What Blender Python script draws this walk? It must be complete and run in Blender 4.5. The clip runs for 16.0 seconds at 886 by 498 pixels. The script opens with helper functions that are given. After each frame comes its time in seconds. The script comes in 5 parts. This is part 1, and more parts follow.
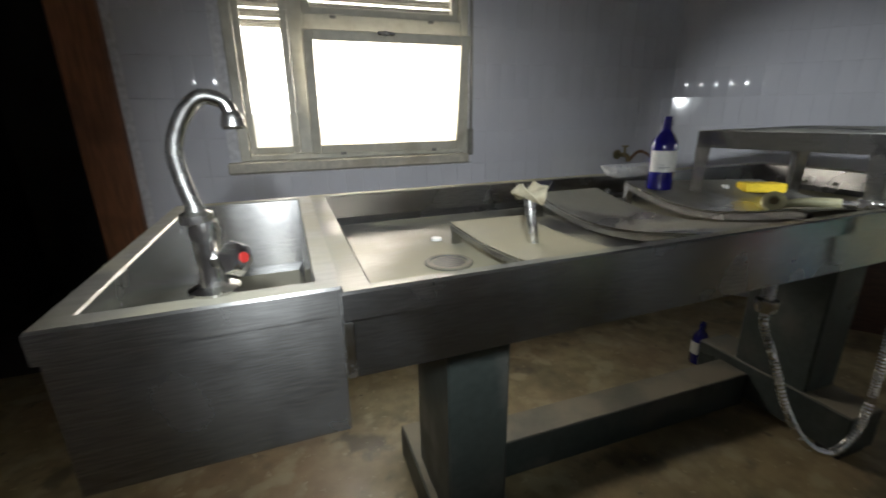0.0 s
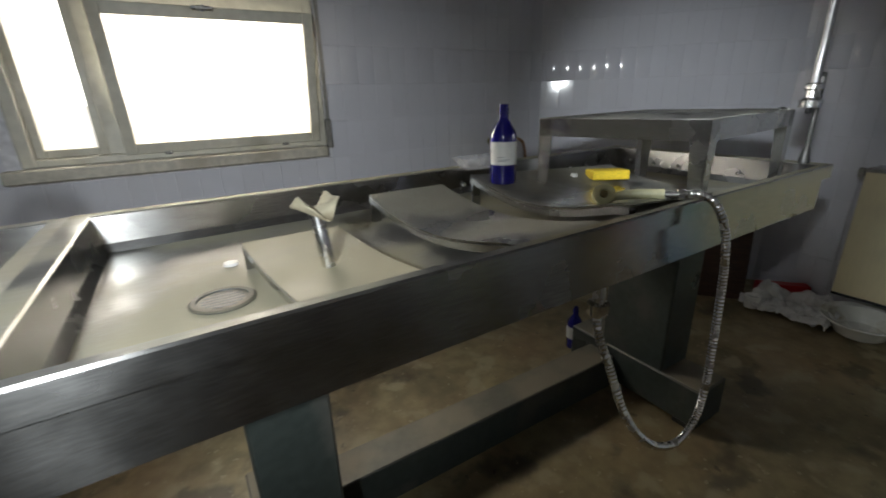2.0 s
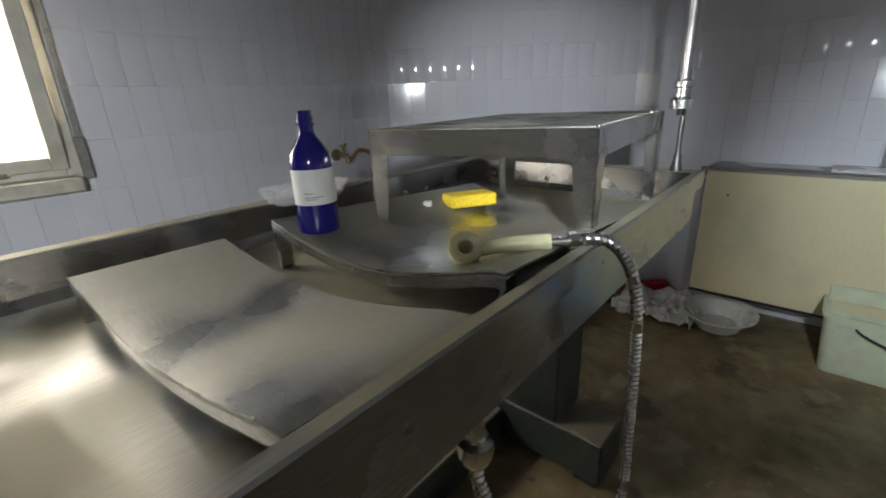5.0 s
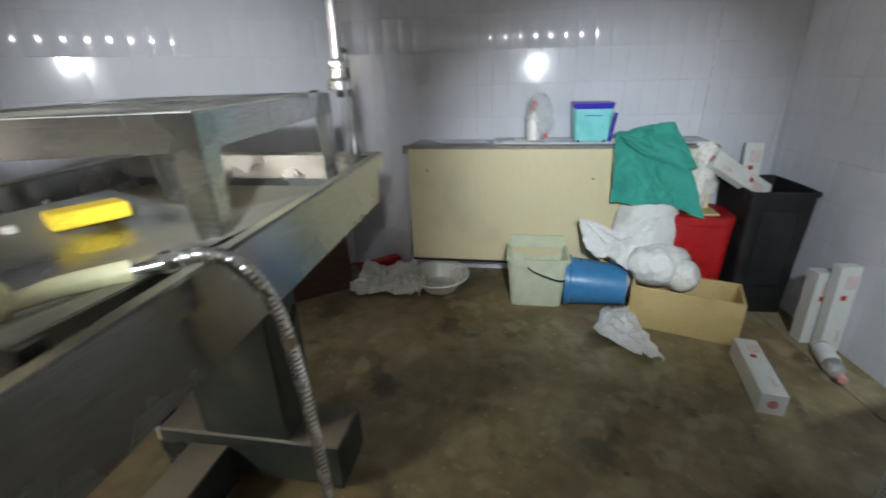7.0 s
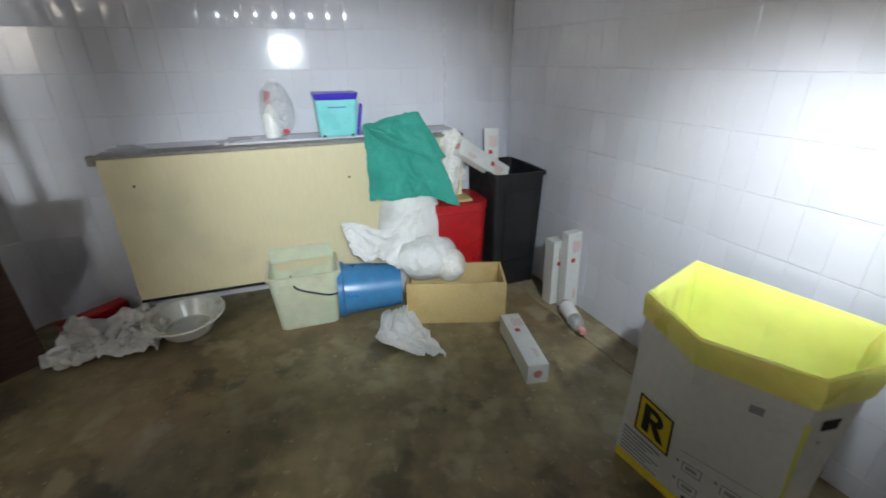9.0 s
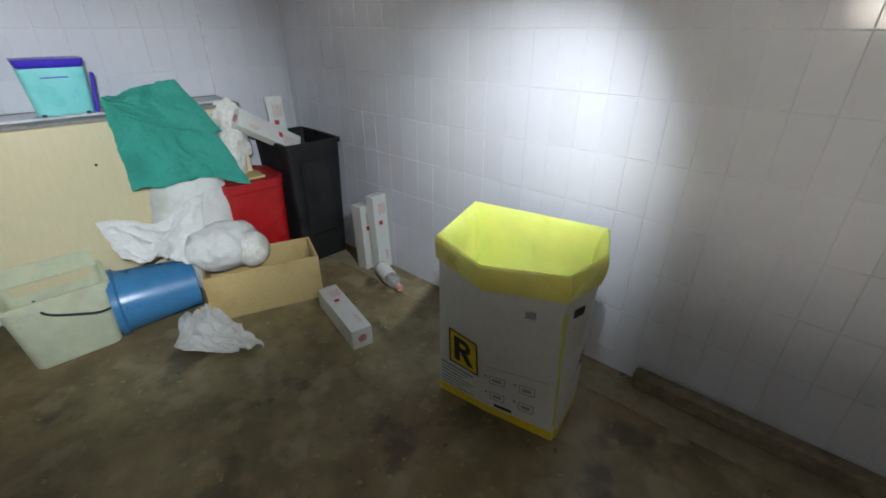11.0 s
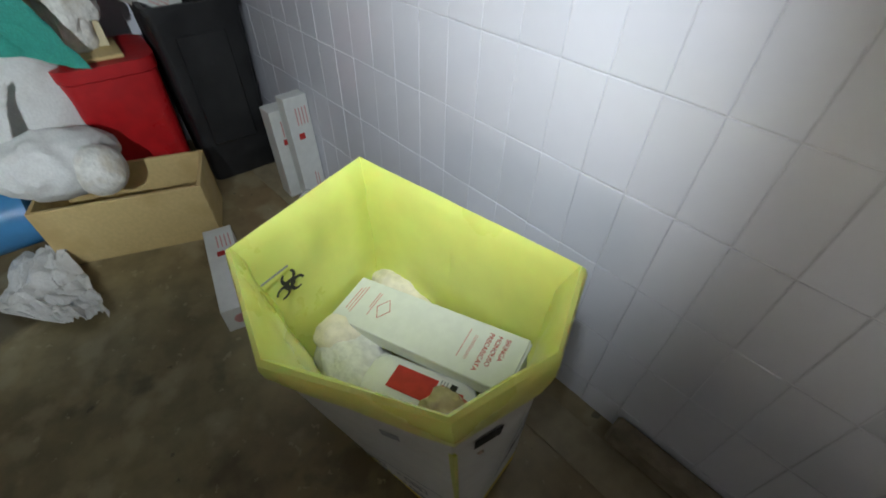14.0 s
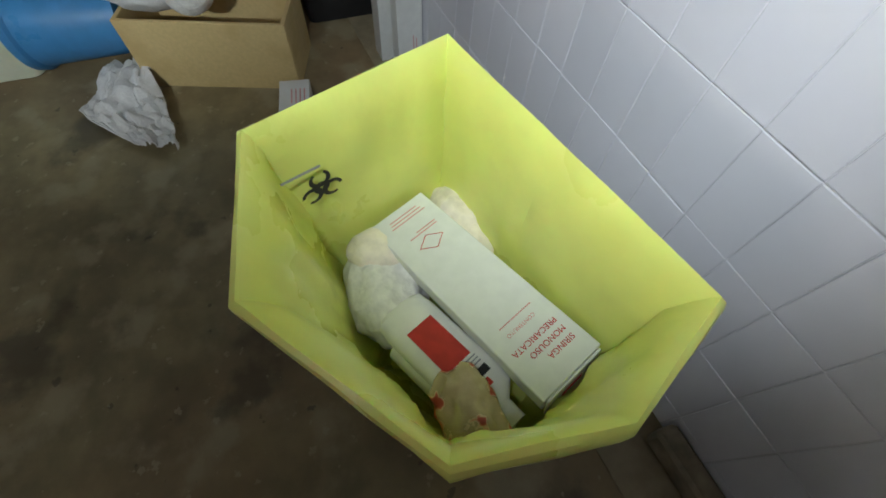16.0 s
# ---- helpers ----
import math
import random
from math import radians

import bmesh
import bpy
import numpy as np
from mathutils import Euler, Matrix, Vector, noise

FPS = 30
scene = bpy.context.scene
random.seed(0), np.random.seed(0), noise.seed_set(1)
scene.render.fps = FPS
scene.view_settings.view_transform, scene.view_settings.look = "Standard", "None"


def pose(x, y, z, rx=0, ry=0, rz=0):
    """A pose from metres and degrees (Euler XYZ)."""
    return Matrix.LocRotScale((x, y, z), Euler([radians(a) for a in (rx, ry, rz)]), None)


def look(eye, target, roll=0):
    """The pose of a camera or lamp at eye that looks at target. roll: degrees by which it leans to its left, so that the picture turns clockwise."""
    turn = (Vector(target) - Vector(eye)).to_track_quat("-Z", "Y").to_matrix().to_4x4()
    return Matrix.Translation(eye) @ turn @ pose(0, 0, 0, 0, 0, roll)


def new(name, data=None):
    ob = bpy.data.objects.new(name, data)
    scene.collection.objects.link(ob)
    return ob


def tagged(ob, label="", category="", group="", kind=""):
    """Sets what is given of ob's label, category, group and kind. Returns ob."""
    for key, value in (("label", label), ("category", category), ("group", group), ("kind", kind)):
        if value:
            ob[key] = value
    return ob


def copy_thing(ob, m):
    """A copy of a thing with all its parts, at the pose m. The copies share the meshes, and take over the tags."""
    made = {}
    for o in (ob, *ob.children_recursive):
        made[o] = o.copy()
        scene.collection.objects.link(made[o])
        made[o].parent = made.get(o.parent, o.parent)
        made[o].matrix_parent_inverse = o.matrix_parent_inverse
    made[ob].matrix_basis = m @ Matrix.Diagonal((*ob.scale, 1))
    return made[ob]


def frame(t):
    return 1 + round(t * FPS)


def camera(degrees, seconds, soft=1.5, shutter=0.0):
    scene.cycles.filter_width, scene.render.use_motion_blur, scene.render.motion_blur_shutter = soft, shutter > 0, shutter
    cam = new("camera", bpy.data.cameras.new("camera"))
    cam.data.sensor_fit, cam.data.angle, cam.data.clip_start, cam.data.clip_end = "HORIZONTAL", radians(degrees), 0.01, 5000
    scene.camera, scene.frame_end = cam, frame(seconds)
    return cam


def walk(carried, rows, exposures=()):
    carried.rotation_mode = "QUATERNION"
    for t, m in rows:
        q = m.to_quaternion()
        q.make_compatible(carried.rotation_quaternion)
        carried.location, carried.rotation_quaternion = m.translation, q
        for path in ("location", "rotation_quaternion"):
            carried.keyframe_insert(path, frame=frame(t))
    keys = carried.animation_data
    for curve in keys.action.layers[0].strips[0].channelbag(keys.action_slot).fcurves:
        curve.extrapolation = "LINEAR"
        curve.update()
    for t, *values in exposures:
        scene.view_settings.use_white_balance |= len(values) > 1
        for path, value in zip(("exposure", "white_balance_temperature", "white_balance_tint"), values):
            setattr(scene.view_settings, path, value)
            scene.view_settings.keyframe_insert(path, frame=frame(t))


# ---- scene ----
cam = camera(91.8, 16.0, soft=1.7, shutter=0.5)
PATH = [
    (0, (0.147, -0.03, 1.217), (0.782, 1.771, 0.623), -0.9),
    (0.5, (0.187, -0.033, 1.221), (1.009, 1.683, 0.603), -0.8),
    (1, (0.28, -0.016, 1.224), (1.131, 1.681, 0.594), -2.1),
    (1.5, (0.369, -0.005, 1.231), (1.239, 1.683, 0.602), -1.7),
    (2, (0.451, 0.037, 1.226), (1.416, 1.658, 0.561), -1.9),
    (2.5, (0.525, 0.131, 1.22), (1.659, 1.63, 0.536), -2.2),
    (3, (0.6, 0.196, 1.208), (1.817, 1.624, 0.517), -2.9),
    (5.5, (0.853, 0.314, 1.213), (2.34, 1.487, 0.57), -2.3),
    (6, (0.875, 0.313, 1.211), (2.488, 1.302, 0.562), -2.0),
    (6.5, (0.897, 0.268, 1.205), (2.646, 0.942, 0.508), -1.8),
    (7, (1.01, 0.187, 1.195), (2.833, 0.503, 0.437), -1.8),
    (7.5, (1.116, 0.089, 1.199), (2.943, 0.262, 0.405), -1.7),
    (8, (1.17, 0.003, 1.191), (2.997, -0.047, 0.379), -1.8),
    (8.5, (1.221, 0.001, 1.182), (3.019, -0.343, 0.374), -0.6),
    (9, (1.265, 0.002, 1.176), (2.996, -0.58, 0.362), -0.6),
    (9.5, (1.258, -0.019, 1.174), (2.901, -0.803, 0.345), -0.9),
    (10, (1.225, -0.041, 1.16), (2.72, -1.072, 0.323), -0.1),
    (12.3, (1.217, -0.265, 1.118), (2.29, -1.6, 0.072), 0.4),
    (12.5, (1.253, -0.332, 1.112), (2.276, -1.67, 0.033), 0.4),
    (13, (1.329, -0.506, 1.093), (2.349, -1.774, -0.069), 0.6),
    (13.5, (1.397, -0.658, 1.084), (2.55, -1.701, -0.175), 1.5),
    (14, (1.494, -0.749, 1.043), (2.605, -1.654, -0.351), 2.0),
    (14.5, (1.589, -0.806, 1.003), (2.572, -1.607, -0.545), 3.5),
    (15, (1.624, -0.833, 0.973), (2.543, -1.446, -0.694), 5.0),
    (15.5, (1.631, -0.85, 0.966), (2.523, -1.295, -0.77), 5.2),
    (16, (1.623, -0.854, 0.959), (2.548, -1.261, -0.767), 5.4),
]
EXPOSURES = [(0.0, -0.6), (1.5, -0.65), (3.2, -0.35), (5.5, 0.05), (6.5, 0.35), (7.0, 0.5), (7.5, 0.85), (8.5, 1.0), (9.0, 0.72), (10.0, 0.36), (12.4, 0.5), (13.5, 0.15), (16.0, 0.1)]
walk(cam, [(t, look(eye, target, roll)) for t, eye, target, roll in PATH], EXPOSURES)

# ---- world and light ----
world = bpy.data.worlds.new("world")
scene.world = world
world.use_nodes = True
wn = world.node_tree
sky = wn.nodes.new("ShaderNodeTexSky")
sky.sky_type, sky.sun_disc = "NISHITA", False
sky.sun_elevation, sky.sun_rotation = radians(35), radians(200)
wn.links.new(sky.outputs[0], wn.nodes["Background"].inputs[0])
wn.nodes["Background"].inputs[1].default_value = 0.12


def lamp(name, kind, m, energy, colour, **more):
    data = bpy.data.lights.new(name, kind)
    data.energy, data.color = energy, colour
    for key, value in more.items():
        setattr(data, key, value)
    ob = new(name, data)
    ob.matrix_world = m
    return ob


# daylight that comes in at the window
lamp("window_daylight", "AREA", look((0.52, 2.62, 1.6), (0.6, 0.6, 0.6)), 50, (1.0, 0.93, 0.84), shape="RECTANGLE", size=1.1, size_y=0.8)
# four still spots added for the walker's one moving hand torch, all lit at once: over the table where the walk begins,
# over the rack, over the far corner, and over the carton where it ends
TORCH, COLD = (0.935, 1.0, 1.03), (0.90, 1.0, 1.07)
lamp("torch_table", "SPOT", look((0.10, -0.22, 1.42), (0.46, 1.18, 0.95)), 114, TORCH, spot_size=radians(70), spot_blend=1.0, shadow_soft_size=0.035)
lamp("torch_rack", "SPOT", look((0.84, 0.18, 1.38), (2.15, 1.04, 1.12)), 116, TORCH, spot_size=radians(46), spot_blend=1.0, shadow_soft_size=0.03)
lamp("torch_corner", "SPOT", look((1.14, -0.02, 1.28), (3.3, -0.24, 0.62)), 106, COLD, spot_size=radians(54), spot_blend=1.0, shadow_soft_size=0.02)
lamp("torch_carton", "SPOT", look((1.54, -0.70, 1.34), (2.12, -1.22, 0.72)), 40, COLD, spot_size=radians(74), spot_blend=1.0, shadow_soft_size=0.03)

# ---- materials ----
MATS = {}


def material(name, colour, rough=0.6, metal=0.0, vary=0.12, grain=60.0, stain=None, stain_size=4.0, stain_at=(0.5, 0.7), bump=0.15, bump_size=0.002,
             per=False, stretch=None, coat=0.0, trans=0.0, alpha=1.0, sss=0.0, dust=None, rough_vary=0.15, ior=None, emit=None, brushed=0.0, mottle=()):
    """One procedural surface: base colour, large stains, mottled patches, fine grain, relief, and dust on what faces up."""
    m = bpy.data.materials.new(name)
    m.use_nodes = True
    t = m.node_tree
    n, l = t.nodes, t.links
    bsdf = n["Principled BSDF"]
    co = n.new("ShaderNodeTexCoord")
    src = co.outputs["Object"]
    if stretch:
        mp = n.new("ShaderNodeMapping")
        mp.inputs["Scale"].default_value = stretch
        l.new(src, mp.inputs["Vector"])
        gsrc = mp.outputs[0]
    else:
        gsrc = src

    def noise_node(scale, where, detail=4.0):
        q = n.new("ShaderNodeTexNoise")
        q.inputs["Scale"].default_value, q.inputs["Detail"].default_value = scale, detail
        l.new(where, q.inputs["Vector"])
        return q.outputs["Fac"]

    def ramp(value, a, b, lo=0.0, hi=1.0):
        q = n.new("ShaderNodeMapRange")
        q.interpolation_type = "SMOOTHSTEP"
        for k, v in zip((1, 2, 3, 4), (a, b, lo, hi)):
            q.inputs[k].default_value = v
        l.new(value, q.inputs[0])
        return q.outputs[0]

    def mix(f, a, b):
        q = n.new("ShaderNodeMix")
        q.data_type = "RGBA"
        if hasattr(f, "links"):
            l.new(f, q.inputs[0])
        else:
            q.inputs[0].default_value = f
        for k, v in ((6, a), (7, b)):
            if hasattr(v, "links"):
                l.new(v, q.inputs[k])
            else:
                q.inputs[k].default_value = (*v, 1)
        return q.outputs[2]

    g = noise_node(grain, gsrc)
    c = mix(ramp(g, 0.3, 0.7), [v * (1 - vary) for v in colour], [min(1, v * (1 + vary)) for v in colour])
    big = noise_node(stain_size, src, 6.0)
    if stain:
        c = mix(ramp(big, *stain_at), c, stain)
    for k, (tone, size, lo, hi, most) in enumerate(mottle):
        shift = n.new("ShaderNodeVectorMath")
        shift.inputs[1].default_value = (7.3 * k + 2.0, 3.1 * k, 1.7 * k)
        l.new(src, shift.inputs[0])
        c = mix(ramp(noise_node(size, shift.outputs[0], 9.0), lo, hi, 0.0, most), c, tone)
    if per:
        if per == "object":
            rnd = n.new("ShaderNodeObjectInfo").outputs["Random"]
        else:
            rnd = n.new("ShaderNodeNewGeometry").outputs["Random Per Island"]
        c = mix(ramp(rnd, 0.5, 1.0, 0.0, 0.12), c, [v * 0.72 for v in colour])
    r = ramp(big, 0.3, 0.7, max(0.02, rough - rough_vary), min(1, rough + rough_vary))
    if dust:
        up = n.new("ShaderNodeSeparateXYZ")
        l.new(n.new("ShaderNodeNewGeometry").outputs["Normal"], up.inputs[0])
        patch = noise_node(dust[1], src, 8.0)
        d = n.new("ShaderNodeMath")
        d.operation = "MULTIPLY"
        l.new(ramp(up.outputs[2], 0.55, 0.95), d.inputs[0])
        l.new(ramp(patch, dust[2], dust[3], dust[4], dust[5]), d.inputs[1])
        c = mix(d.outputs[0], c, dust[0])
        mm = n.new("ShaderNodeMapRange")
        l.new(d.outputs[0], mm.inputs[0])
        mm.inputs[3].default_value, mm.inputs[4].default_value = metal, 0.0
        l.new(mm.outputs[0], bsdf.inputs["Metallic"])
        rr = n.new("ShaderNodeMix")
        l.new(d.outputs[0], rr.inputs[0])
        l.new(r, rr.inputs[2])
        rr.inputs[3].default_value = 0.75
        r = rr.outputs[0]
    else:
        bsdf.inputs["Metallic"].default_value = metal
    l.new(c, bsdf.inputs["Base Color"])
    l.new(r, bsdf.inputs["Roughness"])
    if bump:
        b = n.new("ShaderNodeBump")
        b.inputs["Strength"].default_value, b.inputs["Distance"].default_value = bump, bump_size
        l.new(g, b.inputs["Height"])
        l.new(b.outputs[0], bsdf.inputs["Normal"])
    bsdf.inputs["Coat Weight"].default_value = coat
    bsdf.inputs["Transmission Weight"].default_value = trans
    bsdf.inputs["Alpha"].default_value = alpha
    bsdf.inputs["Subsurface Weight"].default_value = sss
    if brushed:
        grain_dir = n.new("ShaderNodeCombineXYZ")
        grain_dir.inputs[1].default_value, grain_dir.inputs[2].default_value = 0.7, 0.7
        l.new(grain_dir.outputs[0], bsdf.inputs["Tangent"])
        bsdf.inputs["Anisotropic"].default_value = brushed
    if ior:
        bsdf.inputs["IOR"].default_value = ior
    if emit:
        bsdf.inputs["Emission Color"].default_value = (*emit[0], 1)
        bsdf.inputs["Emission Strength"].default_value = emit[1]
    MATS[name] = m
    return m


TILE = material("glazed_tile", (0.66, 0.665, 0.72), 0.115, vary=0.03, grain=5, stain=(0.62, 0.62, 0.66), stain_size=1.2, bump=0.12, bump_size=0.003, per="island", rough_vary=0.03)
TILE_NEAR = material("glazed_tile_near", (0.66, 0.665, 0.72), 0.115, vary=0.03, grain=5, stain=(0.62, 0.62, 0.66), stain_size=1.2, bump=0.12, bump_size=0.003, per="object", rough_vary=0.03)
GROUT = material("grout", (0.70, 0.70, 0.73), 0.8, grain=40, vary=0.15)
FLOOR = material("floor_screed", (0.25, 0.205, 0.108), 0.5, vary=0.20, grain=13, stain=(0.135, 0.105, 0.058), stain_size=2.8, stain_at=(0.46, 0.76), bump=0.25, bump_size=0.004, rough_vary=0.2,
                 mottle=(((0.29, 0.175, 0.095), 1.1, 0.45, 0.75, 0.55), ((0.36, 0.31, 0.19), 6.5, 0.53, 0.66, 0.7), ((0.075, 0.058, 0.035), 4.4, 0.57, 0.68, 0.75), ((0.05, 0.04, 0.027), 22.0, 0.69, 0.73, 0.6), ((0.42, 0.37, 0.24), 34.0, 0.64, 0.70, 0.5)))
PLASTER = material("plaster", (0.55, 0.55, 0.56), 0.85, grain=30, vary=0.06)
STEEL = material("stainless_steel", (0.35, 0.35, 0.345), 0.25, 1.0, vary=0.14, grain=30, stretch=(1.0, 14.0, 14.0), stain_size=5, bump=0.05, bump_size=0.001,
                 dust=((0.37, 0.345, 0.23), 3.2, 0.36, 0.60, 0.15, 0.86), rough_vary=0.05, brushed=0.8)
STEEL_CLEAN = material("polished_steel", (0.52, 0.52, 0.52), 0.25, 1.0, vary=0.30, grain=22, stretch=(1.0, 3.0, 22.0), stain=(0.46, 0.46, 0.45), stain_size=7, stain_at=(0.1, 0.95), bump=0.05, bump_size=0.001,
                       dust=((0.43, 0.40, 0.29), 5.0, 0.36, 0.62, 0.35, 0.88), rough_vary=0.03, brushed=0.8)
PLATE = material("dusty_steel_plate", (0.40, 0.40, 0.38), 0.28, 1.0, vary=0.12, grain=24, stretch=(10.0, 1.0, 10.0), stain=(0.34, 0.34, 0.31), stain_size=6, stain_at=(0.25, 0.85), bump=0.05, bump_size=0.001,
                 dust=((0.26, 0.245, 0.18), 4.5, 0.40, 0.62, 0.05, 0.62), rough_vary=0.08)
DUSTED = material("thickly_dusted_plate", (0.40, 0.40, 0.38), 0.3, 1.0, vary=0.12, grain=24, bump=0.05, bump_size=0.001, dust=((0.38, 0.35, 0.235), 6.0, 0.25, 0.55, 0.65, 0.97), rough_vary=0.08)
CHROME = material("chrome", (0.76, 0.76, 0.75), 0.24, 1.0, vary=0.05, grain=50, bump=0.02, stain=(0.5, 0.5, 0.48), stain_size=30, rough_vary=0.08)
GREENSTEEL = material("grey_green_enamel", (0.040, 0.050, 0.046), 0.42, vary=0.12, grain=40, stain=(0.08, 0.08, 0.07), stain_size=5, dust=((0.24, 0.21, 0.15), 5, 0.3, 0.6, 0.4, 0.9))
DRYCLOTH = material("dried_leather_cloth", (0.44, 0.40, 0.29), 0.85, vary=0.15, grain=60, stain=(0.30, 0.25, 0.16), stain_size=12, bump=0.4)
SMUDGE = material("dried_smudge", (0.055, 0.047, 0.034), 0.7, vary=0.2, grain=90)
# rubber and other dark small parts, and the painted shadow under the shelf panel
DARK = material("dark_rubber_and_shadow", (0.02, 0.02, 0.022), 0.5, vary=0.2, grain=60)
CREAM = material("cream_plastic", (0.72, 0.70, 0.44), 0.38, vary=0.05, grain=60, bump=0.05)
BLUEGLASS = material("cobalt_blue_bottle", (0.008, 0.007, 0.15), 0.12, vary=0.15, grain=25, coat=0.6, bump=0.02, rough_vary=0.04)
LABEL = material("paper_label", (0.76, 0.76, 0.74), 0.6, vary=0.03, grain=60, bump=0.05)
GREYINK = material("grey_ink", (0.30, 0.31, 0.33), 0.7, vary=0.1)
BLACKINK = material("black_ink", (0.012, 0.012, 0.012), 0.6, vary=0.1)
REDINK = material("red_ink", (0.48, 0.03, 0.025), 0.6, vary=0.1)
PINKINK = material("pink_ink", (0.62, 0.30, 0.28), 0.65, vary=0.1)
SPONGE = material("yellow_sponge", (0.78, 0.56, 0.035), 0.9, vary=0.22, grain=260, bump=0.8, bump_size=0.003)
WINFRAME = material("ivory_painted_frame", (0.58, 0.56, 0.47), 0.45, vary=0.06, grain=30, stain=(0.42, 0.39, 0.30), stain_size=6, stain_at=(0.5, 0.8), bump=0.1)
SILLSTONE = material("sill_stone", (0.50, 0.47, 0.39), 0.5, vary=0.14, grain=35, stain=(0.40, 0.36, 0.28), stain_size=5)
SHUTTER = material("shutter_slat", (0.33, 0.31, 0.26), 0.55, vary=0.1, grain=30)
STRAP = material("shutter_strap", (0.26, 0.25, 0.23), 0.85, vary=0.2, grain=120)
PANE = material("frosted_pane", (0.95, 0.93, 0.88), 0.5, vary=0.03, grain=20, trans=1.0, bump=0.1, rough_vary=0.1)
CLEARPANE = material("window_glass", (0.95, 0.96, 0.95), 0.03, vary=0.02, grain=20, trans=1.0, bump=0.02, rough_vary=0.01)
WOODDOOR = material("brown_door_wood", (0.22, 0.085, 0.032), 0.5, vary=0.25, grain=9, stretch=(8.0, 8.0, 0.7), stain=(0.13, 0.05, 0.02), stain_size=3)
DARKWOOD = material("dark_brown_board", (0.055, 0.026, 0.016), 0.55, vary=0.25, grain=10, stretch=(1.0, 1.0, 7.0))
# near-black that stands for the missing light past the doorway
VOID = material("near_black_darkness", (0.05, 0.045, 0.04), 0.9, vary=0.1)
PANEL = material("cream_laminate", (0.66, 0.58, 0.37), 0.45, vary=0.02, grain=14, stretch=(1.0, 6.0, 1.0), stain=(0.56, 0.49, 0.32), stain_size=3, stain_at=(0.5, 0.8), bump=0.05)
LEDGE = material("white_laminate", (0.62, 0.62, 0.66), 0.35, vary=0.04, grain=20)
ALUMINIUM = material("dull_aluminium", (0.40, 0.40, 0.41), 0.38, 0.9, vary=0.1, grain=50, stretch=(12.0, 12.0, 1.0), stain=(0.28, 0.28, 0.28), stain_size=9)
DULLMETAL = material("dull_grey_metal", (0.16, 0.16, 0.155), 0.42, 0.8, vary=0.12, grain=60, stain=(0.10, 0.095, 0.085), stain_size=18)
GREYEDGE = material("grey_edge_strip", (0.22, 0.21, 0.19), 0.5, vary=0.15)
BUCKET = material("pale_green_plastic", (0.60, 0.62, 0.46), 0.42, vary=0.05, grain=22, stain=(0.50, 0.50, 0.36), stain_size=5, sss=0.1)
BLUEP = material("blue_plastic", (0.05, 0.21, 0.43), 0.42, vary=0.08, grain=22, stain=(0.035, 0.15, 0.32), stain_size=6)
AQUA = material("aqua_plastic", (0.22, 0.66, 0.66), 0.36, vary=0.04, grain=22)
VIOLET = material("violet_plastic", (0.055, 0.03, 0.50), 0.35, vary=0.06, grain=22)
REDP = material("red_plastic", (0.42, 0.012, 0.015), 0.36, vary=0.1, grain=22)
BLACKP = material("black_plastic", (0.012, 0.012, 0.013), 0.55, vary=0.2, grain=30, stain=(0.020, 0.020, 0.020), stain_size=8)
CHIP = material("raw_plywood", (0.58, 0.44, 0.20), 0.6, vary=0.05, grain=12, stretch=(1.0, 8.0, 8.0), stain=(0.50, 0.36, 0.15), stain_size=6, bump=0.1)
GREENCLOTH = material("surgical_green_cloth", (0.035, 0.30, 0.235), 0.9, vary=0.14, grain=220, stain=(0.03, 0.25, 0.20), stain_size=5, bump=0.35)
WHITECLOTH = material("white_cotton", (0.68, 0.68, 0.66), 0.9, vary=0.06, grain=160, stain=(0.55, 0.54, 0.50), stain_size=7, bump=0.35)
WADDING = material("cotton_wadding", (0.76, 0.75, 0.70), 0.95, vary=0.10, grain=70, bump=0.7, bump_size=0.006, stain=(0.60, 0.55, 0.45), stain_size=14)
PINKWAD = material("stained_wadding", (0.76, 0.69, 0.57), 0.95, vary=0.10, grain=50, bump=0.7, bump_size=0.006, stain=(0.62, 0.62, 0.50), stain_size=12)
ENAMEL = material("white_enamel", (0.68, 0.68, 0.62), 0.22, vary=0.04, grain=20, stain=(0.42, 0.38, 0.26), stain_size=9, stain_at=(0.55, 0.75))
CARTON = material("white_carton", (0.70, 0.71, 0.68), 0.55, vary=0.03, grain=50, stain=(0.62, 0.61, 0.56), stain_size=4, bump=0.08)
CARTON_B = material("white_waste_carton", (0.68, 0.69, 0.67), 0.5, vary=0.03, grain=50, stain=(0.58, 0.57, 0.52), stain_size=3.5, bump=0.08)
YELLOWINK = material("yellow_print", (0.72, 0.56, 0.02), 0.5, vary=0.05)
BAG = material("yellow_bag_film", (0.67, 0.71, 0.18), 0.34, vary=0.05, grain=11, bump=0.35, bump_size=0.007, sss=0.2)
CLEAR = material("clear_plastic_film", (0.80, 0.81, 0.83), 0.12, vary=0.04, grain=40, alpha=0.30, bump=0.5, bump_size=0.012)
WHITEP = material("white_plastic", (0.80, 0.80, 0.77), 0.35, vary=0.03, grain=40)
BRASS = material("old_brass", (0.33, 0.27, 0.15), 0.4, 1.0, vary=0.2, grain=60, stain=(0.25, 0.30, 0.22), stain_size=20)
HOSEBROWN = material("brown_rubber_hose", (0.23, 0.13, 0.07), 0.6, vary=0.15)
GREYKERB = material("kerb_cement", (0.27, 0.225, 0.15), 0.75, vary=0.2, grain=30, stain=(0.12, 0.10, 0.07), stain_size=5, bump=0.4)
